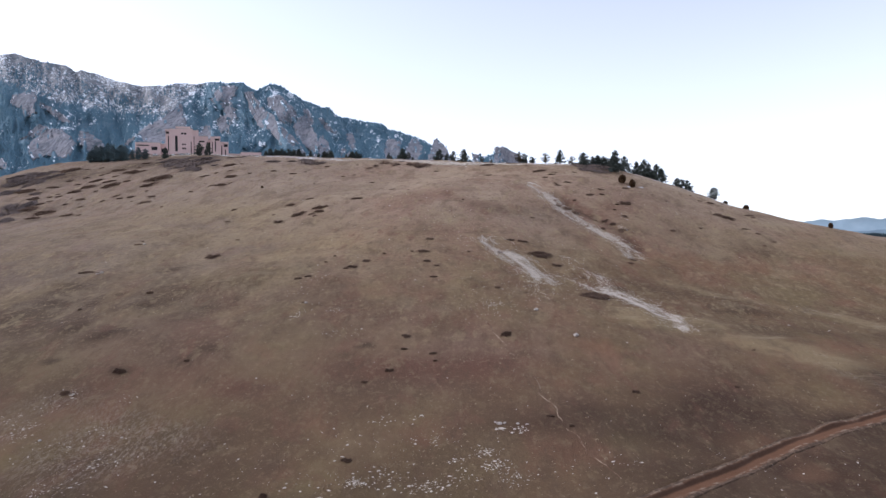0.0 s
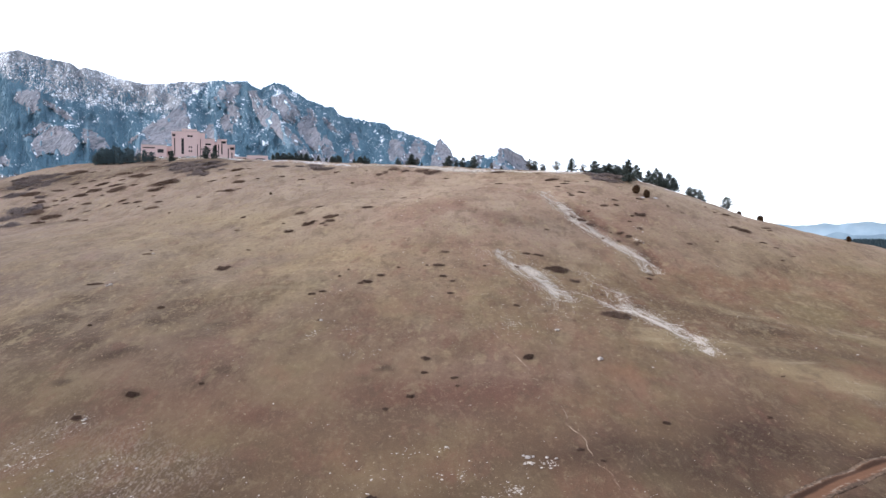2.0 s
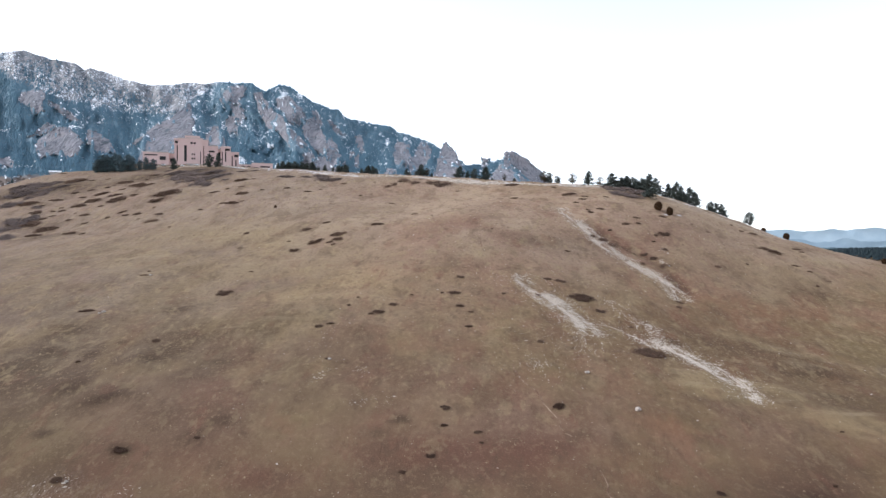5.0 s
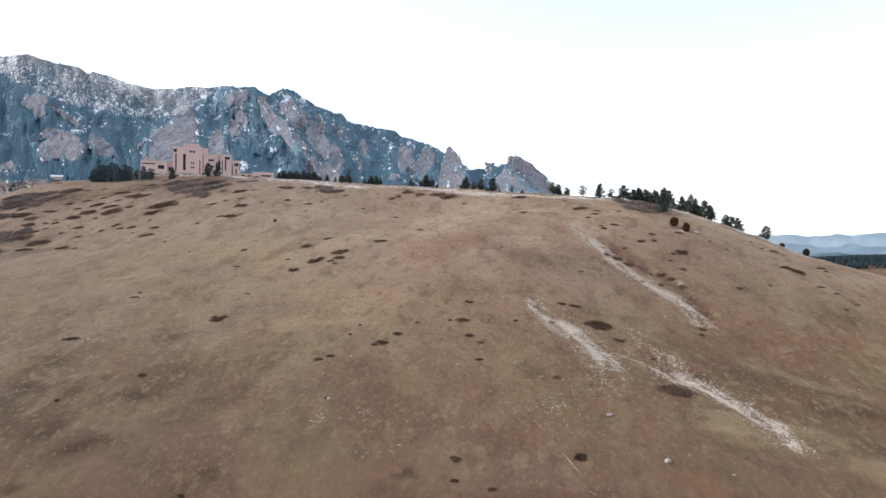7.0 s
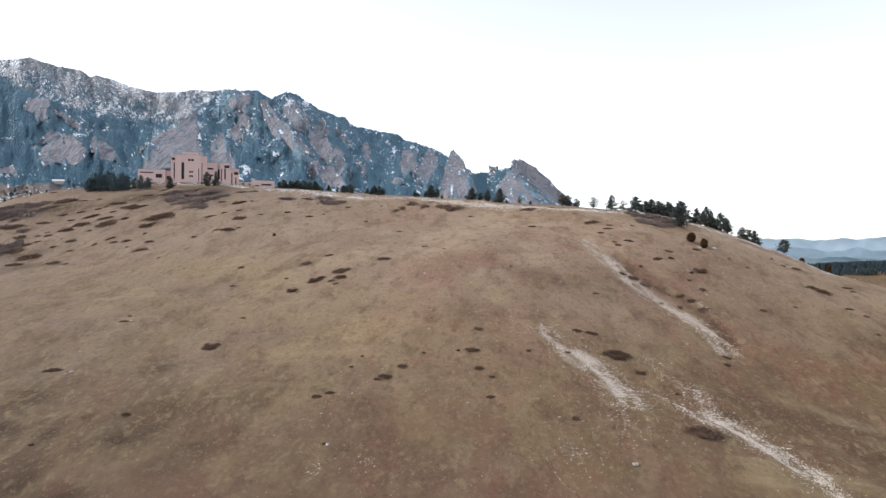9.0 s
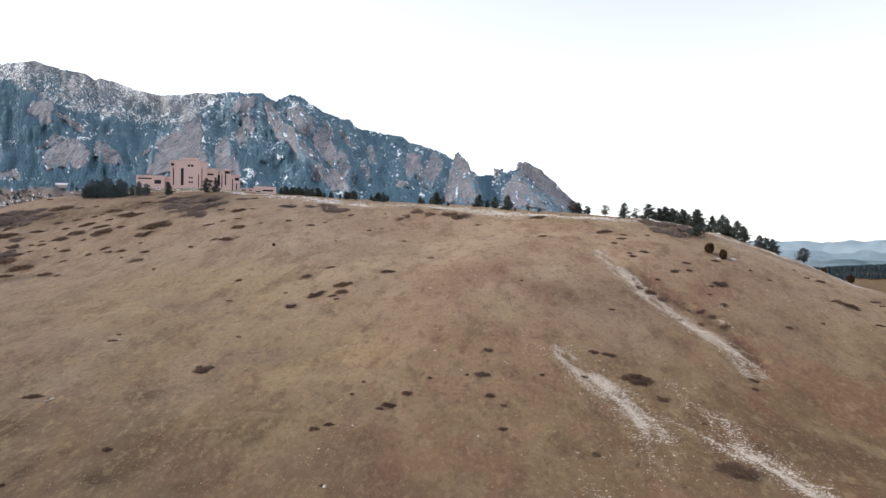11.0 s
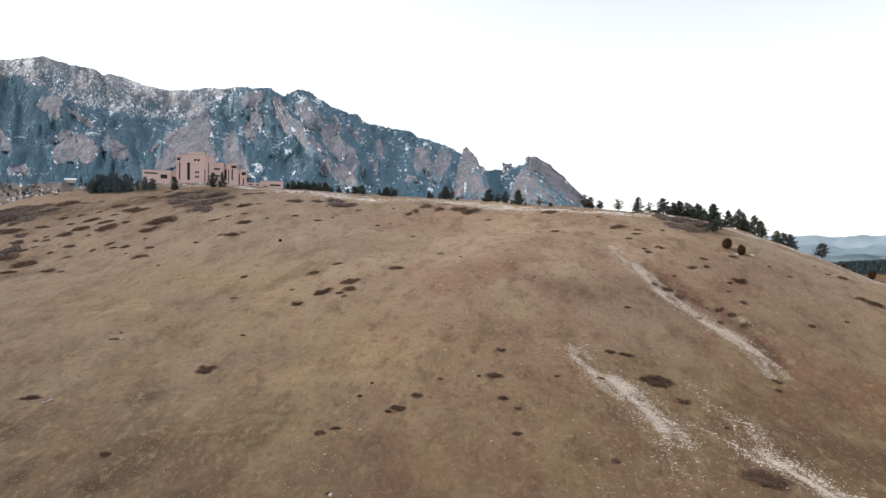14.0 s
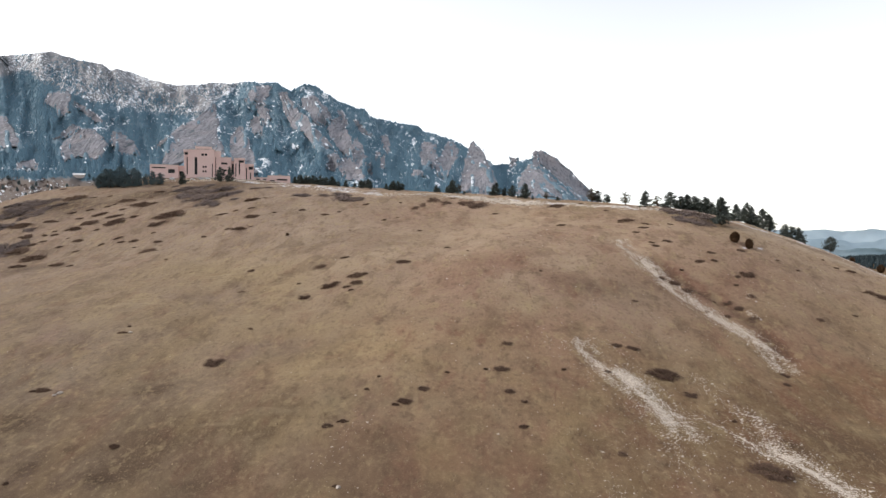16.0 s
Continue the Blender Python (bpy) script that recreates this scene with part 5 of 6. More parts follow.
SHRUBS_AT_RIM = [(-246.5, 658.9, 12.2), (-239.8, 664.6, 14.2), (-230.0, 665.0, 16.0), (-231.7, 635.0, 17.2), (-220.2, 633.9, 19.8), (-211.0, 640.3, 18.1), (-202.1, 643.2, 12.7), (-219.1, 616.6, 15.8), (-206.9, 613.6, 19.0), (-198.0, 618.7, 14.8), (-206.0, 598.2, 10.8), (-195.9, 594.4, 9.0), (-187.9, 621.8, 9.6), (-181.2, 634.1, 9.6), (-172.3, 635.6, 7.8), (-261.6, 684.8, 7.9), (-184.8, 600.1, 4.9), (-139.0, 604.5, 14.6), (-123.0, 603.9, 9.6), (-104.2, 594.4, 16.4), (-113.7, 607.7, 9.7), (-96.0, 588.7, 7.7), (-44.0, 585.2, 9.9), (-36.9, 577.7, 6.7), (-51.5, 572.9, 5.2), (-55.7, 565.7, 4.0), (-31.8, 595.6, 5.4), (-18.3, 574.1, 15.5), (-23.9, 579.0, 7.5), (33.6, 567.4, 11.0), (20.9, 580.5, 5.3), (52.3, 579.1, 3.8), (62.0, 540.3, 3.1)]
SHRUBS_ON_BANK = [(101.2, 541.9, 12.1), (104.9, 528.6, 14.5), (112.8, 524.3, 14.5), (119.9, 524.2, 9.7), (97.8, 508.9, 8.6), (103.9, 501.0, 11.1), (110.4, 503, 7.9), (104.4, 558, 7.5)]
SHRUBS_AT_FOOT = [(18.9, 234.1, 3.4), (-12.5, 222.8, 2.0), (-3.6, 219.8, 2.1), (-102.3, 199.3, 2.8), (-92.8, 210.7, 4.3), (-15.7, 207.8, 2.7), (-22.2, 201.5, 1.6), (-21.7, 158.6, 2.3), (78.6, 200.5, 1.3), (25.2, 179.9, 1.8), (29.3, 174.8, 1.8), (94.3, 227.5, 1.5), (-35.8, 143.7, 1.6), (49.4, 193.9, 2.5), (-112.0, 281.7, 2.8), (-3.1, 214.6, 1.2), (-75.2, 215.4, 1.6)]


def plant_shrubs():
    rng = np.random.default_rng(31)
    sets = ((SHRUBS_LOW_IN_GULLY, "dark leafless shrub thicket beside the stony gully", 0.75, 0.11),
            (SHRUBS_LOW_ON_SLOPE, "low dark brown shrub on the dry grass slope", 0.72, 0.15),
            (SHRUBS_BELOW_SHOULDER, "flat brown shrub patch below the hill shoulder", 0.7, 0.1),
            (SHRUBS_BY_GULLY, "dark leafless shrub thicket beside the stony gully", 0.75, 0.11),
            (SHRUBS_ON_SLOPE, "low dark brown shrub on the dry grass slope", 0.72, 0.15),
            (SHRUBS_ON_SHOULDER, "flat purplish-brown shrub patch on the hill shoulder", 0.6, 0.1),
            (SHRUBS_ON_KNOLL, "wide purplish-grey thicket on the knoll beside the building", 1.1, 0.1),
            (SHRUBS_ON_SPUR, "small dark brown shrub on the bare spur", 0.6, 0.14),
            (SHRUBS_AT_RIM, "broad low grey-brown thicket below the mesa rim", 1.25, 0.09),
            (SHRUBS_ON_BANK, "dense purplish-grey thicket on the bank below the pines", 1.7, 0.1),
            (SHRUBS_AT_FOOT, "small dark bush in the stony grass", 0.7, 0.3))
    for spots, label, deep, tall in sets:
        for x, y, wide in spots:
            kinds = GREY_MESHES if spots in (SHRUBS_ON_KNOLL, SHRUBS_ON_BANK) or (spots is SHRUBS_AT_RIM and x < -62) else SHRUB_MESHES
            stems, twigs = kinds[int(rng.integers(len(kinds)))]
            top = new("shrub")
            part("branching_stem", stems, top)
            part("foliage", twigs, top)
            slope_y = (spot(x, y + 2) - spot(x, y - 2)) / 4
            slope_x = (spot(x + 2, y) - spot(x - 2, y)) / 4
            tall_m = min(2.0, max(0.55, tall * wide)) * rng.uniform(0.85, 1.2)
            turn = pose(x, y, spot(x, y, 0.1), math.degrees(math.atan(slope_y)), -math.degrees(math.atan(slope_x)), rng.normal(0, 9))
            top.matrix_basis = turn @ Matrix.Diagonal((wide * 1.45, wide * 1.4 * deep * rng.uniform(0.8, 1.3), tall_m, 1))
            tagged(top, label, "shrub", group="shrubs on the hillside")


plant_shrubs()


# ---- stones ----
def stone_template(seed, rough=0.22):
    rng = np.random.default_rng(seed)
    bm = bmesh.new()
    bmesh.ops.create_icosphere(bm, subdivisions=1, radius=0.5)
    for v in bm.verts:
        v.co *= 1 + rng.uniform(-rough, rough)
        v.co.z *= 0.62
    bmesh.ops.triangulate(bm, faces=bm.faces)
    bm.verts.index_update()
    verts = np.array([tuple(v.co) for v in bm.verts])
    faces = np.array([[v.index for v in f.verts] for f in bm.faces])
    bm.free()
    return verts, faces


def stones_along(line, count, spread, rng, early=1.3, late=1.3):
    """Places strewn along a line, with their run along it and offset from it."""
    pts = np.array(line, float)
    step = np.diff(pts, axis=0)
    seg = np.hypot(*step.T)
    cum = np.concatenate([[0], np.cumsum(seg)]) / seg.sum()
    t = rng.beta(early, late, count)
    k = np.clip(np.searchsorted(cum, t) - 1, 0, len(seg) - 1)
    off = rng.normal(0, spread, count)
    x = np.interp(t, cum, pts[:, 0]) - step[k, 1] / seg[k] * off + rng.normal(0, 0.8, count)
    y = np.interp(t, cum, pts[:, 1]) + step[k, 0] / seg[k] * off + rng.normal(0, 0.8, count)
    return x, y, t * seg.sum(), off


FOOT_STONES = [(-103.4, 176.5, 3.5, 30), (-102.6, 181.0, 2.3, 16), (-89.4, 172.7, 2.4, 14), (-101.1, 198.5, 2.8, 14), (-84.6, 193.5, 2.3, 12), (-102.4, 192.4, 2.4, 9), (-86.0, 180.8, 3.1, 12), (-79.2, 177.9, 2.7, 8), (-73.9, 164.5, 2.5, 12), (-76.0, 159.7, 1.4, 8), (-82.3, 148.1, 2.7, 16), (-76.1, 149.1, 4.0, 14), (-79.5, 159.3, 2.0, 7), (-110.4, 186.1, 2.3, 12), (-94.0, 169.2, 7.6, 12), (-18.5, 149.2, 1.1, 36), (-15.9, 151.6, 3.6, 22), (-26.2, 148.0, 4.8, 18), (-22.5, 172.7, 5.5, 16), (-16.3, 180.4, 2.0, 8), (-5.3, 168.9, 3.2, 18), (-6.2, 181.6, 1.1, 7), (1.6, 160.6, 1.0, 16), (8.1, 162.4, 1.5, 40)]

FOOT_PEBBLES = [(10.6, 156.1, 1.7, 44), (13.6, 150.1, 1.9, 24), (-2.6, 149.6, 2.4, 30), (12.5, 174.7, 0.5, 20), (16.4, 173.9, 1.2, 22), (1.0, 164.6, 7.8, 16), (38.3, 158.9, 2.1, 8), (64.2, 157.3, 5.4, 12), (24.1, 153.0, 4.9, 10), (-12.0, 153.6, 2.4, 14), (-6.0, 148.7, 1.9, 16), (4.3, 152.9, 2.4, 12), (78.8, 151.1, 8.1, 12), (-47.6, 159.7, 11.8, 10), (-49.5, 147.2, 8.6, 8)]


def scree_stones():
    rng = np.random.default_rng(8)
    xs, ys, sz = [], [], []
    for line, count, spread, early, late in ((SCREE_UPPER, 46000, 2.3, 1.2, 1.2), (SCREE_MIDDLE, 25000, 2.5, 1.6, 1.6), (SCREE_MIDDLE, 4500, 5.5, 1.3, 1.3), (SCREE_FAINT, 3600, 2.6, 1.3, 1.2),
                                             (SCREE_LOWER, 17000, 2.4, 2.6, 2.2), (SCREE_LOWER, 5000, 4.4, 1.6, 1.5), (SCREE_RIB, 200, 0.5, 1.2, 1.2), (SCREE_SPUR, 110, 0.5, 1.2, 1.2)):
        x, y, run, off = stones_along(line, count, spread, rng, early, late)
        keep = 1.4 * fnoise(off / 0.8, run / 10, 3, 33) + 0.5 * vnoise(off / 3, run / 14, 34) + rng.normal(0, 0.2, count) > 0.1
        xs.append(x[keep]), ys.append(y[keep]), sz.append(rng.gamma(1.4, 0.085, keep.sum()) + 0.065)
    for cx, cy, r, count in FOOT_STONES + FOOT_PEBBLES:
        count = int(count * 2.6)
        xs.append(rng.normal(cx, r, count)), ys.append(rng.normal(cy, r * 0.8, count)), sz.append(np.minimum(rng.gamma(1.2, 0.1, count) + 0.07, 0.62))
    for cx, cy, rx, ry, count in ((-5, 165, 70, 24, 120), (16, 262, 7, 10, 120), (30, 282, 12, 12, 300), (0, 300, 70, 60, 500), (60, 380, 60, 50, 700), (-52, 280, 3, 10, 50), (110, 460, 40, 30, 250)):
        xs.append(rng.normal(cx, rx, count)), ys.append(rng.normal(cy, ry, count)), sz.append(rng.gamma(1.8, 0.07, count) + 0.06)
    for line, count, spread in (([(35.8, 301.1), (36.1, 289.6), (34.3, 273.8)], 260, 1.7), ([(-49.2, 256.5), (-50.8, 243.8)], 70, 0.45), ([(16.4, 269), (17.0, 254.5)], 120, 1.2), ([(-41, 233), (-26, 237)], 60, 1.5), ([(-40, 256), (-34, 251)], 40, 1.0)):
        x, y = stones_along(line, count, spread, rng)[:2]
        xs.append(x), ys.append(y), sz.append(rng.gamma(1.6, 0.07, count) + 0.06)
    x, y = stones_along(RIM, 2600, 3.2, rng, 1.6, 1.0)[:2]
    xs.append(x), ys.append(y - 2), sz.append(rng.gamma(2.2, 0.17, 2600) + 0.14)
    x, y = stones_along(RIM[7:11], 1300, 3.5, rng)[:2]
    xs.append(x), ys.append(y - 6), sz.append(rng.gamma(2.2, 0.24, 1300) + 0.2)
    x, y = stones_along([(-300, 728), (-262, 722), (-230, 714), (-200, 703), (-170, 680)], 1000, 3.0, rng)[:2]
    xs.append(x), ys.append(y), sz.append(rng.gamma(2.2, 0.2, 1000) + 0.15)
    x, y = stones_along(CREST, 700, 8.0, rng)[:2]
    xs.append(x), ys.append(y), sz.append(rng.gamma(2.0, 0.1, 700) + 0.1)
    x, y, s = np.concatenate(xs), np.concatenate(ys), np.minimum(np.concatenate(sz), 1.3)
    z = ground(x, y) + 0.08 * s
    verts, faces, count = [], [], 0
    for k in range(4):
        t, f = stone_template(40 + k)
        sel = slice(k, None, 4)
        size = np.stack([s[sel] * rng.uniform(1.0, 2.2, len(s[sel])), s[sel], s[sel] * rng.uniform(0.5, 0.95, len(s[sel]))], 1)
        a, b = scattered(t, f, np.stack([x[sel], y[sel], z[sel]], 1), size, rng)
        verts.append(a), faces.append(b + count)
        count += len(a)
    me = mesh_from("scree", np.concatenate(verts), np.concatenate(faces), STONE, False)
    tagged(new("scree", me), "pale broken stones strewn over the grass", "stones", kind="stuff")


scree_stones()


def boulder(x, y, size, seed, label):
    rng = np.random.default_rng(seed)
    bm = bmesh.new()
    bmesh.ops.create_icosphere(bm, subdivisions=3, radius=0.5)
    off = rng.uniform(0, 50, 3)
    for v in bm.verts:
        n = noise.fractal(v.co * 2.2 + Vector(off), 1.0, 2.0, 3)
        v.co *= 1 + 0.32 * n
        v.co.x *= 1.25
        v.co.z *= 0.7
    ob = new("boulder", bm_mesh("boulder", bm, BOULDER))
    ob.matrix_basis = pose(x, y, spot(x, y) + size * 0.16, 0, 0, rng.uniform(0, 360)) @ Matrix.Scale(size, 4)
    tagged(ob, label, "boulder", group="boulders")


for k, (x, y, size) in enumerate([(12.4, 176.9, 1.1), (13.8, 177.3, 0.7), (16.9, 176.6, 0.8), (19.0, 176.1, 0.6), (11.6, 178.0, 0.6), (41.1, 232.9, 1.6), (-99.7, 198.6, 0.8), (-95.6, 174.5, 0.7), (-77.0, 176.0, 0.6), (-48.9, 261.5, 1.2), (60.2, 277.4, 1.1), (61.4, 276.6, 0.7), (31.7, 257.2, 1.4), (-149.3, 369.6, 1.3), (-145.6, 315.0, 1.5), (-146.6, 313.6, 1.0), (98.2, 394.6, 0.9), (101.8, 409.2, 0.9)]):
    boulder(x, y, size, 60 + k, "pale weathered boulder lying in the dry grass")


# ---- grass tufts ----
def grass_tufts():
    m = Nodes("tuft_straw", 0.95, 0.05)
    c = m.mix(m.island(), (0.12, 0.08, 0.05), (0.4, 0.305, 0.19))
    mat = m.done(c)
    rng = np.random.default_rng(3)
    n = 60000
    y = 120 + 560 * rng.uniform(0, 1, n) ** 1.25
    x = (rng.uniform(-1, 1, n)) * (0.62 * (y + 40))
    keep = fnoise(x / 9, y / 9, 3, 15) + rng.normal(0, 0.6, n) > -0.1
    d, _ = near_line(x, y, ROAD)
    keep &= (d > 2.2) & ((near_road(x, y) < -1) | (rng.uniform(0, 1, n) < 0.2))
    keep &= (y > 250) | (rng.uniform(0, 1, n) < 0.45)
    x, y = x[keep], y[keep]
    blades = []
    for k in range(4):
        a = k * math.pi / 2 + 0.4
        c0, s0 = math.cos(a), math.sin(a)
        blades += [(0.5 * c0 - 0.25 * s0, 0.5 * s0 + 0.25 * c0, -0.08), (0.5 * c0 + 0.25 * s0, 0.5 * s0 - 0.25 * c0, -0.08), (0.05 * c0, 0.05 * s0, 0.34)]
    t, f = np.array(blades), np.arange(12).reshape(4, 3)
    big = (y > 235) & (fnoise(x / 15, y / 11, 3, 16) > 0.35) & (rng.uniform(0, 1, len(x)) < 0.22)
    size = np.where(big, rng.uniform(0.6, 1.15, len(x)), rng.gamma(3, 0.08, len(x)) + 0.15)
    v, f = scattered(t, f, np.stack([x, y, ground(x, y)], 1), size, rng, 0.2)
    me = mesh_from("grass", v, f, mat, False)
    tagged(new("grass", me), "dry bunchgrass tufts over the whole hillside", "grass", kind="stuff")


grass_tufts()


# ---- far woods and valley trees ----
def woods(name, spots_xy, low, high, label, seed):
    rng = np.random.default_rng(seed)
    x, y = spots_xy
    h = rng.uniform(low, high, len(x))
    z = ground(x, y)
    verts, faces, count = [], [], 0
    for k in range(3):
        t, f = cone_tree(rng)
        sel = slice(k, None, 3)
        size = np.stack([h[sel] * rng.uniform(1.0, 1.7, len(h[sel]))] * 2 + [h[sel]], 1)
        a, b = scattered(t, f, np.stack([x[sel], y[sel], z[sel] - 0.5], 1), size, rng)
        verts.append(a), faces.append(b + count)
        count += len(a)
    me = mesh_from(name, np.concatenate(verts), np.concatenate(faces), WOODS, False)
    tagged(new(name, me), label, "woods", kind="stuff")


def plain_woods():
    rng = np.random.default_rng(19)
    n = 12000
    x, y = rng.uniform(560, 1700, n), rng.uniform(1830, 2120, n)
    keep = fnoise(x / 90, y / 90, 3, 23) + rng.normal(0, 0.3, n) > -0.5
    woods("woods", (x[keep], y[keep]), 9, 15, "dark band of pines on the lower ground beyond the hill", 20)


plain_woods()


# ---- the laboratory ----
def facade(name, wide, high, deep, openings, material=CONCRETE, recess=1.3, below=14.0):
    """A block whose front (towards -y) has recessed openings (x0, x1, z0, z1)."""
    xs = sorted({0.0, wide, *[v for o in openings for v in o[:2]]})
    zs = sorted({-below, high, *[v for o in openings for v in o[2:]]})
    bm = bmesh.new()

    def inset(i, k):
        cx, cz = (xs[i] + xs[i + 1]) / 2, (zs[k] + zs[k + 1]) / 2
        return recess if any(o[0] < cx < o[1] and o[2] < cz < o[3] for o in openings) else 0.0

    def quad(*pts):
        bm.faces.new([bm.verts.new(p) for p in pts])

    nx, nz = len(xs) - 1, len(zs) - 1
    for i in range(nx):
        for k in range(nz):
            d, x0, x1, z0, z1 = inset(i, k), xs[i], xs[i + 1], zs[k], zs[k + 1]
            quad((x0, d, z0), (x1, d, z0), (x1, d, z1), (x0, d, z1))
            if i + 1 < nx and inset(i + 1, k) != d:
                e = inset(i + 1, k)
                quad((x1, d, z0), (x1, e, z0), (x1, e, z1), (x1, d, z1))
            if k + 1 < nz and inset(i, k + 1) != d:
                e = inset(i, k + 1)
                quad((x0, d, z1), (x1, d, z1), (x1, e, z1), (x0, e, z1))
    quad((0, 0, -below), (0, 0, high), (0, deep, high), (0, deep, -below))
    quad((wide, 0, -below), (wide, deep, -below), (wide, deep, high), (wide, 0, high))
    quad((0, deep, -below), (0, deep, high), (wide, deep, high), (wide, deep, -below))
    quad((0, 0, high), (wide, 0, high), (wide, deep, high), (0, deep, high))
    bmesh.ops.remove_doubles(bm, verts=bm.verts, dist=0.001)
    bmesh.ops.recalc_face_normals(bm, faces=bm.faces)
    return bm_mesh(name, bm, material)


def cube_mesh(name, x, y, z, material):
    bm = bmesh.new()
    box(bm, 0, x, 0, y, 0, z)
    bmesh.ops.bevel(bm, geom=bm.edges[:], offset=0.06, segments=1, affect="EDGES")
    return bm_mesh(name, bm, material)


def block(house, name, x, y, z, wide, high, deep, openings, label="", hood=None):
    wall = part(name, facade(name, wide, high, deep, openings), house, label)
    wall.location = (x, y, z)
    for o in openings:
        pane = part("pane", cube_mesh("pane", o[1] - o[0] - 0.1, 0.08, o[3] - o[2] - 0.1, GLASS), wall, "dark recessed glazing")
        pane.location = (o[0] + 0.05, 1.18, o[2] + 0.05)
        if o[1] - o[0] > 2.5 and o[3] - o[2] < 4:
            sill = part("sill", cube_mesh("sill", o[1] - o[0] + 0.3, 0.5, 0.25, CONCRETE), wall)
            sill.location = (o[0] - 0.15, -0.25, o[2] - 0.25)
    cap = part("parapet", cube_mesh("parapet", wide + 0.5, deep + 0.5, 0.5, ROOFING), wall, "paler parapet cap")
    cap.location = (-0.25, -0.25, high - 0.1)
    if hood:
        x0, x1, z0, z1, out = hood
        h = part("hood", cube_mesh("hood", x1 - x0, out + 0.6, z1 - z0, CONCRETE), wall, "projecting concrete hood")
        h.location = (x0, -out, z0)
    return wall


def laboratory():
    house = new("laboratory_building")
    block(house, "tower", -0.8, 0, 0, 3.6, 25.2, 22, [(0.5, 3.3, 21.2, 23.4), (2.2, 3.2, 4, 19.4)], "narrow tower with a hooded top", (-0.4, 3.5, 23.5, 25.7, 1.6))
    block(house, "tower", 2.8, -1.0, 0, 8.1, 26.0, 20, [(5.4, 7.8, 3.8, 19.4)], "slim tower with a tall dark slot")
    block(house, "tower", 10.9, -1.6, 0, 14.2, 26.4, 24,
          [(3.0, 5.2, 20.7, 22.8), (5.8, 8.0, 20.7, 22.8), (4.0, 5.5, 10.0, 11.8), (6.0, 7.5, 10.0, 11.8), (4.0, 5.5, 5.9, 7.8), (6.0, 7.5, 5.9, 7.8), (12.0, 12.8, 2.0, 14)],
          "main pink concrete tower with slot windows")
    block(house, "tower", 25.1, 0.4, 0, 5.4, 25.4, 20, [(0.8, 1.4, 2, 20)], "plain shoulder of the main tower")
    block(house, "penthouse", 8.7, 4, 26, 14, 3.4, 12, [(1.2, 5.5, 0.7, 1.8), (7, 12, 0.7, 1.8)], "low penthouse on the roof")
    block(house, "wing", 30.5, 3, 0, 9.2, 20.2, 18, [(0.4, 5.8, 14.0, 15.8), (2, 5.5, 8.0, 9.6)], "lower connecting wing")
    block(house, "wing", 39.7, 5, 0, 2.5, 17.5, 14, [(0.3, 2.2, 5.5, 15.0)], "recessed link with tall dark glazing")
    block(house, "tower", 42.2, 0.5, 0, 9.3, 19.6, 20, [(3.8, 8.4, 15.8, 18.0), (3.9, 5.2, 5, 15.4), (1.0, 1.9, 3, 15)], "", (3.6, 9.3, 18.1, 20.0, 1.8))
    block(house, "tower", 51.5, 2, 0, 8.0, 14.8, 16, [(3.4, 7.2, 9.9, 12.6), (1.0, 2.0, 1, 11.5), (4.5, 5.6, 1, 7.4)], "", (3.2, 8.0, 12.7, 15.0, 1.6))
    block(house, "terrace", 59.5, 1, 0, 12.5, 2.9, 14, [(2, 5.5, 0.6, 2.0), (8, 11, 0.6, 2.0)], "stepped terrace wall")
    block(house, "wing", 72.2, 4, -3.8, 20.2, 9.0, 14, [(2, 6, 2.5, 5), (8, 17.5, 4.8, 6.4)], "long low end wing")
    block(house, "wing", -29.1, 1, 4.0, 23.4, 7.8, 14, [(15.0, 20.6, 0.6, 4.2), (1.5, 13.0, 4.6, 5.8)], "long low side wing with a dark carport", None)
    block(house, "wing", -5.7, 5, 2.0, 4.9, 9.5, 12, [(0.8, 4.0, 1.5, 5)], "link between the side wing and the tower")
    m = Nodes("grey_metal", 0.5, 0.4)
    vent_mat = m.done(m.mix(m.noise(1.5), (0.2, 0.16, 0.14), (0.34, 0.29, 0.26)))
    for k, (x, y, z, w, h) in enumerate(((5.0, 9, 26.3, 2.0, 1.6), (26.5, 10, 25.7, 2.6, 1.5), (34, 10, 20.5, 3.0, 1.6), (46, 8, 19.9, 1.6, 1.2), (82, 10, 5.5, 2.4, 1.5))):
        unit = part("roof_vent", cube_mesh("roof_vent", w, w, h, vent_mat), house, "small grey roof vent")
        unit.location = (x, y, z)
    wall_mesh = cube_mesh("retaining_wall", 40, 0.8, 3.4, ROOFING)
    for x, z, s in ((10, -1.4, 0.5), (30, -2.6, 1.0), (58, -3.6, 0.6)):
        w = part("retaining_wall", wall_mesh, house, "pale low retaining wall")
        w.location, w.scale = (x, -7, z), (s, 1, 0.8)
    d = 655.0
    p = MID + AHEAD * d + SIDE * (d * (327 - 784) / 1305) + Vector((0, 0, d * (441 - 318) / 1305))
    house.matrix_basis = Matrix.Translation(p) @ pose(0, 0, 0, 0, 0, 2.4 + 16) @ Matrix.Translation((0, 0, 0))
    return tagged(house, "pink concrete laboratory of clustered towers on the mesa", "building")


laboratory()


# ---- cars by the building ----
def paint(name, color):
    m = Nodes(name, 0.3, 0.5)
    return m.done(m.mix(m.math("MULTIPLY", m.noise(2.0), 0.25), color, tuple(v * 0.8 for v in color)))


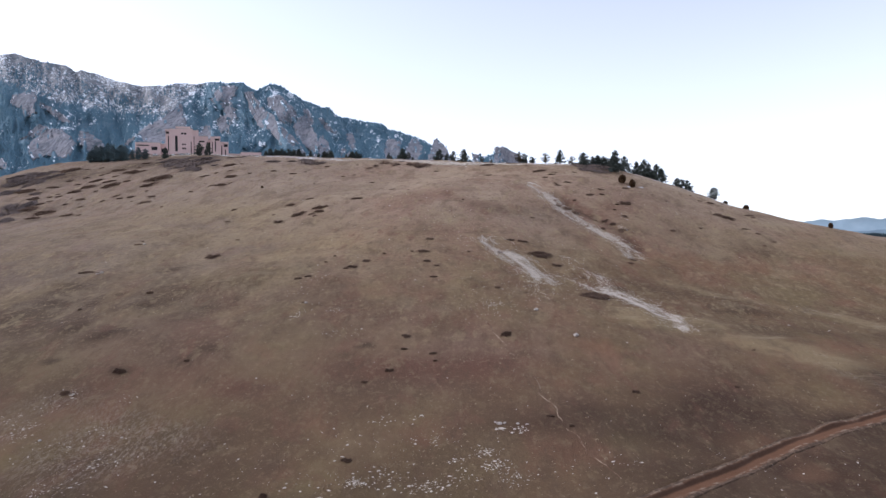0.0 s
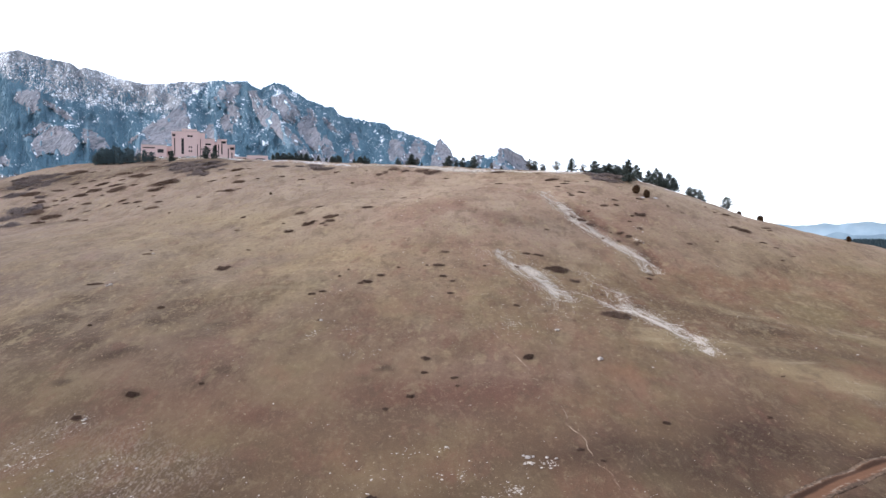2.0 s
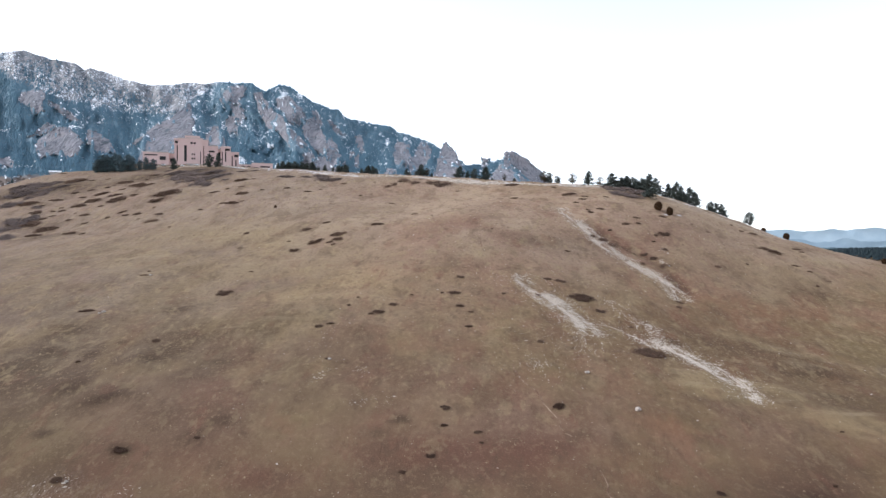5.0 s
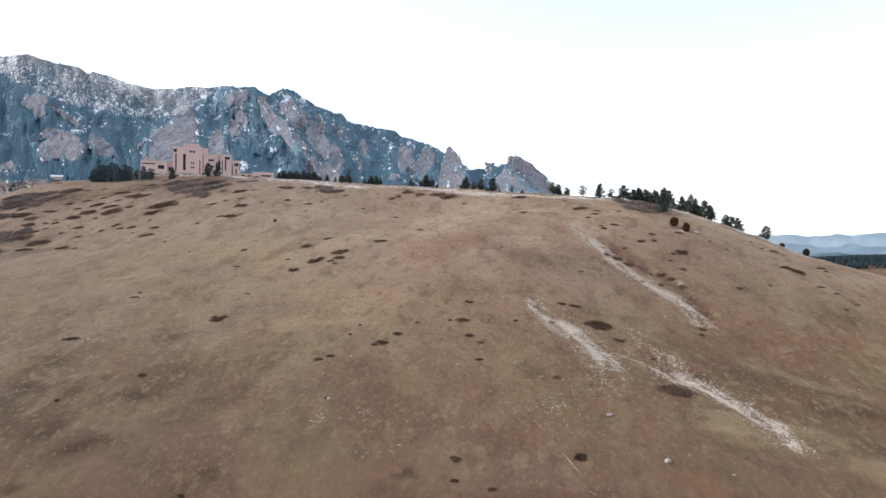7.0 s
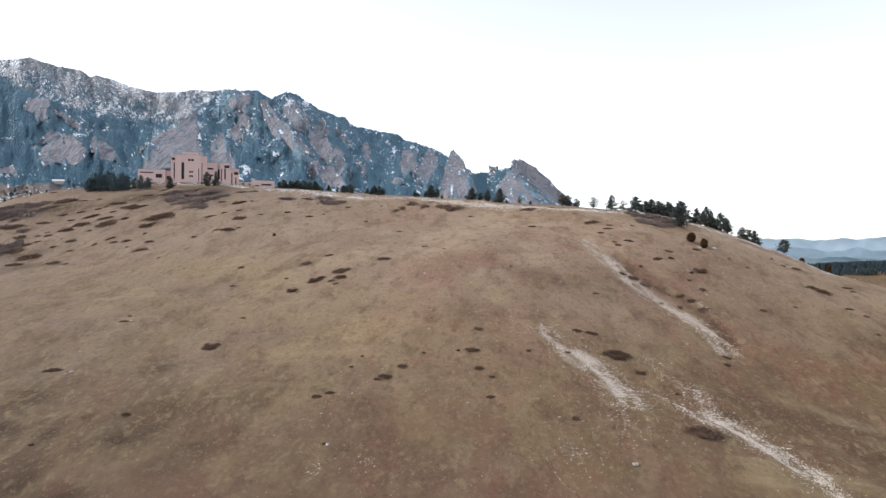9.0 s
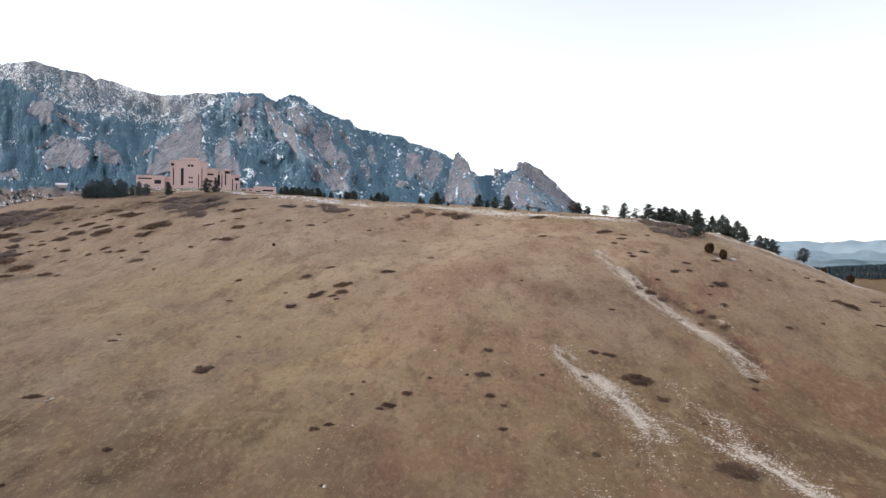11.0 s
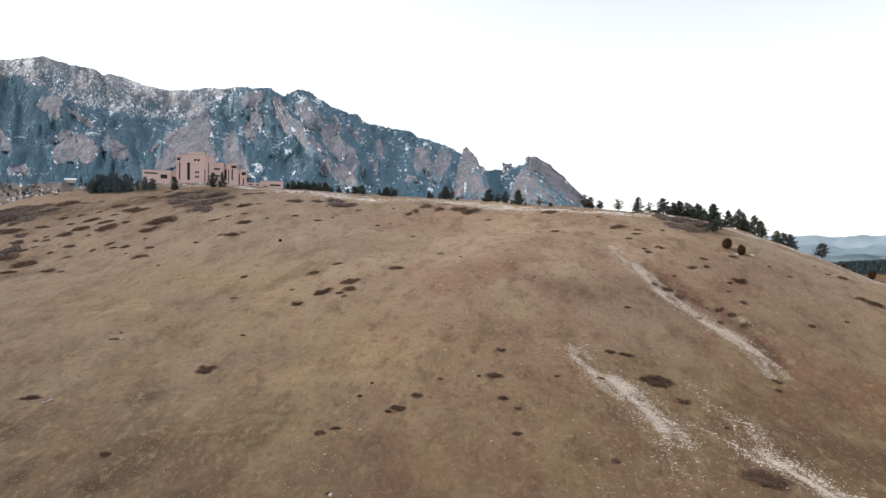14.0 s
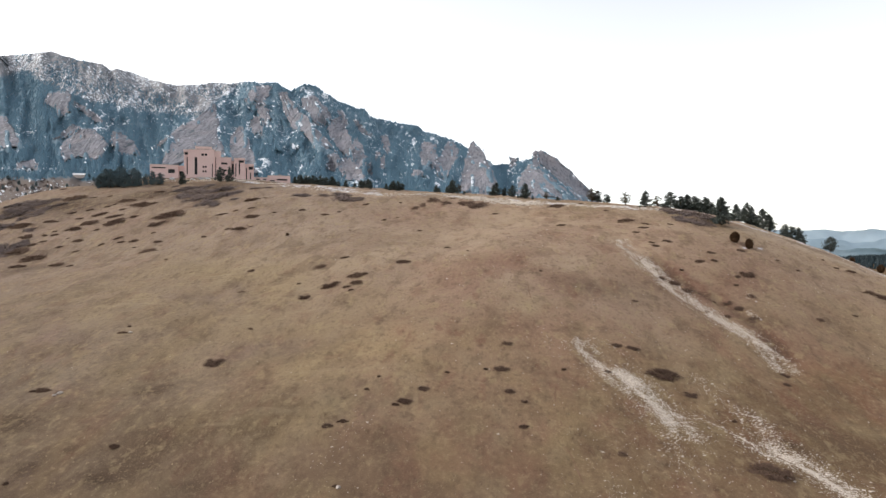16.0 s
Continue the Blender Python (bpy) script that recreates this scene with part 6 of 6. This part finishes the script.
WHITE_PAINT, GREY_PAINT, RUBBER = paint("white_paint", (0.8, 0.8, 0.8)), paint("silver_paint", (0.45, 0.46, 0.48)), paint("tyre_rubber", (0.02, 0.02, 0.02))


def parked_car(x, y, turn, material, label, van=False):
    car = new("parked_car")
    bm = bmesh.new()
    box(bm, -2.2, 2.2, -0.88, 0.88, 0.32, 0.95)
    bmesh.ops.bevel(bm, geom=bm.edges[:], offset=0.16, segments=2, affect="EDGES")
    part("body", bm_mesh("body", bm, material), car)
    bm = bmesh.new()
    top = 2.0 if van else 1.5
    box(bm, -1.9 if van else -1.4, 1.5 if van else 1.0, -0.8, 0.8, 0.9, top)
    for v in bm.verts:
        if v.co.z > 1.2:
            v.co.x *= 0.86
            v.co.y *= 0.88
    bmesh.ops.bevel(bm, geom=bm.edges[:], offset=0.1, segments=2, affect="EDGES")
    cabin = part("cabin", bm_mesh("cabin", bm, material), car)
    for side in (-1, 1):
        bm = bmesh.new()
        box(bm, -1.2, 0.85, side * 0.76 - 0.02, side * 0.76 + 0.02, 1.05, top - 0.15)
        part("side_window", bm_mesh("side_window", bm, GLASS), cabin)
        for fore in (-1, 1):
            bm = bmesh.new()
            bmesh.ops.create_cone(bm, cap_ends=True, segments=16, radius1=0.33, radius2=0.33, depth=0.22,
                                  matrix=Matrix.Translation((fore * 1.35, side * 0.82, 0.33)) @ Matrix.Rotation(math.pi / 2, 4, "X"))
            part("wheel", bm_mesh("wheel", bm, RUBBER), car)
    car.matrix_basis = pose(x, y, spot(x, y, 0.05), 0, 0, turn)
    return tagged(car, label, "car", group="cars parked by the building")


for spot_xy, turn, mat, van, label in (
    ((-281.4, 726.0), 10, WHITE_PAINT, True, "white van parked beside the low wing"),
    ((-262.5, 724.0), 70, WHITE_PAINT, False, "white car parked in front of the tower"),
    ((-254.9, 725.0), 12, GREY_PAINT, False, "silver car parked in front of the tower"),
    ((-249.4, 725.0), 12, WHITE_PAINT, False, "white car parked in front of the tower"),
):
    parked_car(*spot_xy, turn, mat, label, van)


# ---- hall in the valley ----
def hall():
    top = new("hall")
    bm = bmesh.new()
    box(bm, -22, 22, -8, 8, -8, 5)
    part("wall", bm_mesh("wall", bm, ROOFING), top, "grey plain wall")
    bm = bmesh.new()
    ring = [[bm.verts.new((x, y, z)) for y, z in ((-9.5, 4.4), (0, 11.5), (9.5, 4.4), (9.5, 3.9), (0, 10.9), (-9.5, 3.9))] for x in (-23.5, 23.5)]
    for k in range(6):
        bm.faces.new((ring[0][k], ring[0][(k + 1) % 6], ring[1][(k + 1) % 6], ring[1][k]))
    for end in ring:
        bm.faces.new((end[0], end[1], end[4], end[5]))
        bm.faces.new((end[1], end[2], end[3], end[4]))
    bmesh.ops.recalc_face_normals(bm, faces=bm.faces)
    part("roof", bm_mesh("roof", bm, WHITE_PAINT), top, "pitched white roof")
    u, v = -494.0, 97.0
    p = at_bearing(u, v, depth_at(np.array(u), np.array(v)) - 14)
    top.matrix_basis = pose(float(p[0]), float(p[1]), float(p[2]), 0, 0, 14) @ Matrix.Scale(0.82, 4)
    return tagged(top, "long low hall with a white roof at the mountain foot", "building")


hall()


# ---- brush in the valley ----
def valley_brush():
    rng = np.random.default_rng(29)
    n = 1500
    u, v = rng.uniform(-720, -400, n), rng.uniform(46, 98, n)
    keep = (valley_floor(u, v) > 0.5) & (fnoise(u / 18, v / 9, 2, 95) + rng.normal(0, 0.35, n) > 0.0) & (np.hypot((u + 500) / 16, (v - 92) / 9) > 1)
    u, v = u[keep], v[keep]
    p = at_bearing(u, v, depth_at(u, v))
    per = 40
    size = rng.uniform(2.5, 7.0, len(u))
    d = rng.normal(0, 1, (len(u), per, 3))
    d /= np.linalg.norm(d, axis=2, keepdims=True)
    c = p[:, None, :] + d * rng.uniform(0.3, 1.0, (len(u), per, 1)) * size[:, None, None] * np.array([1.3, 1.0, 0.6]) + np.array([0, 0, 1.5])
    tri = c[:, :, None, :] + rng.normal(0, 1.0, (len(u), per, 3, 3))
    me = mesh_from("brush", tri.reshape(-1, 3), np.arange(len(u) * per * 3).reshape(-1, 3), GREY_THICKET, False)
    tagged(new("brush", me), "grey leafless brush scattered over the snowy valley floor", "brush", kind="stuff")


valley_brush()
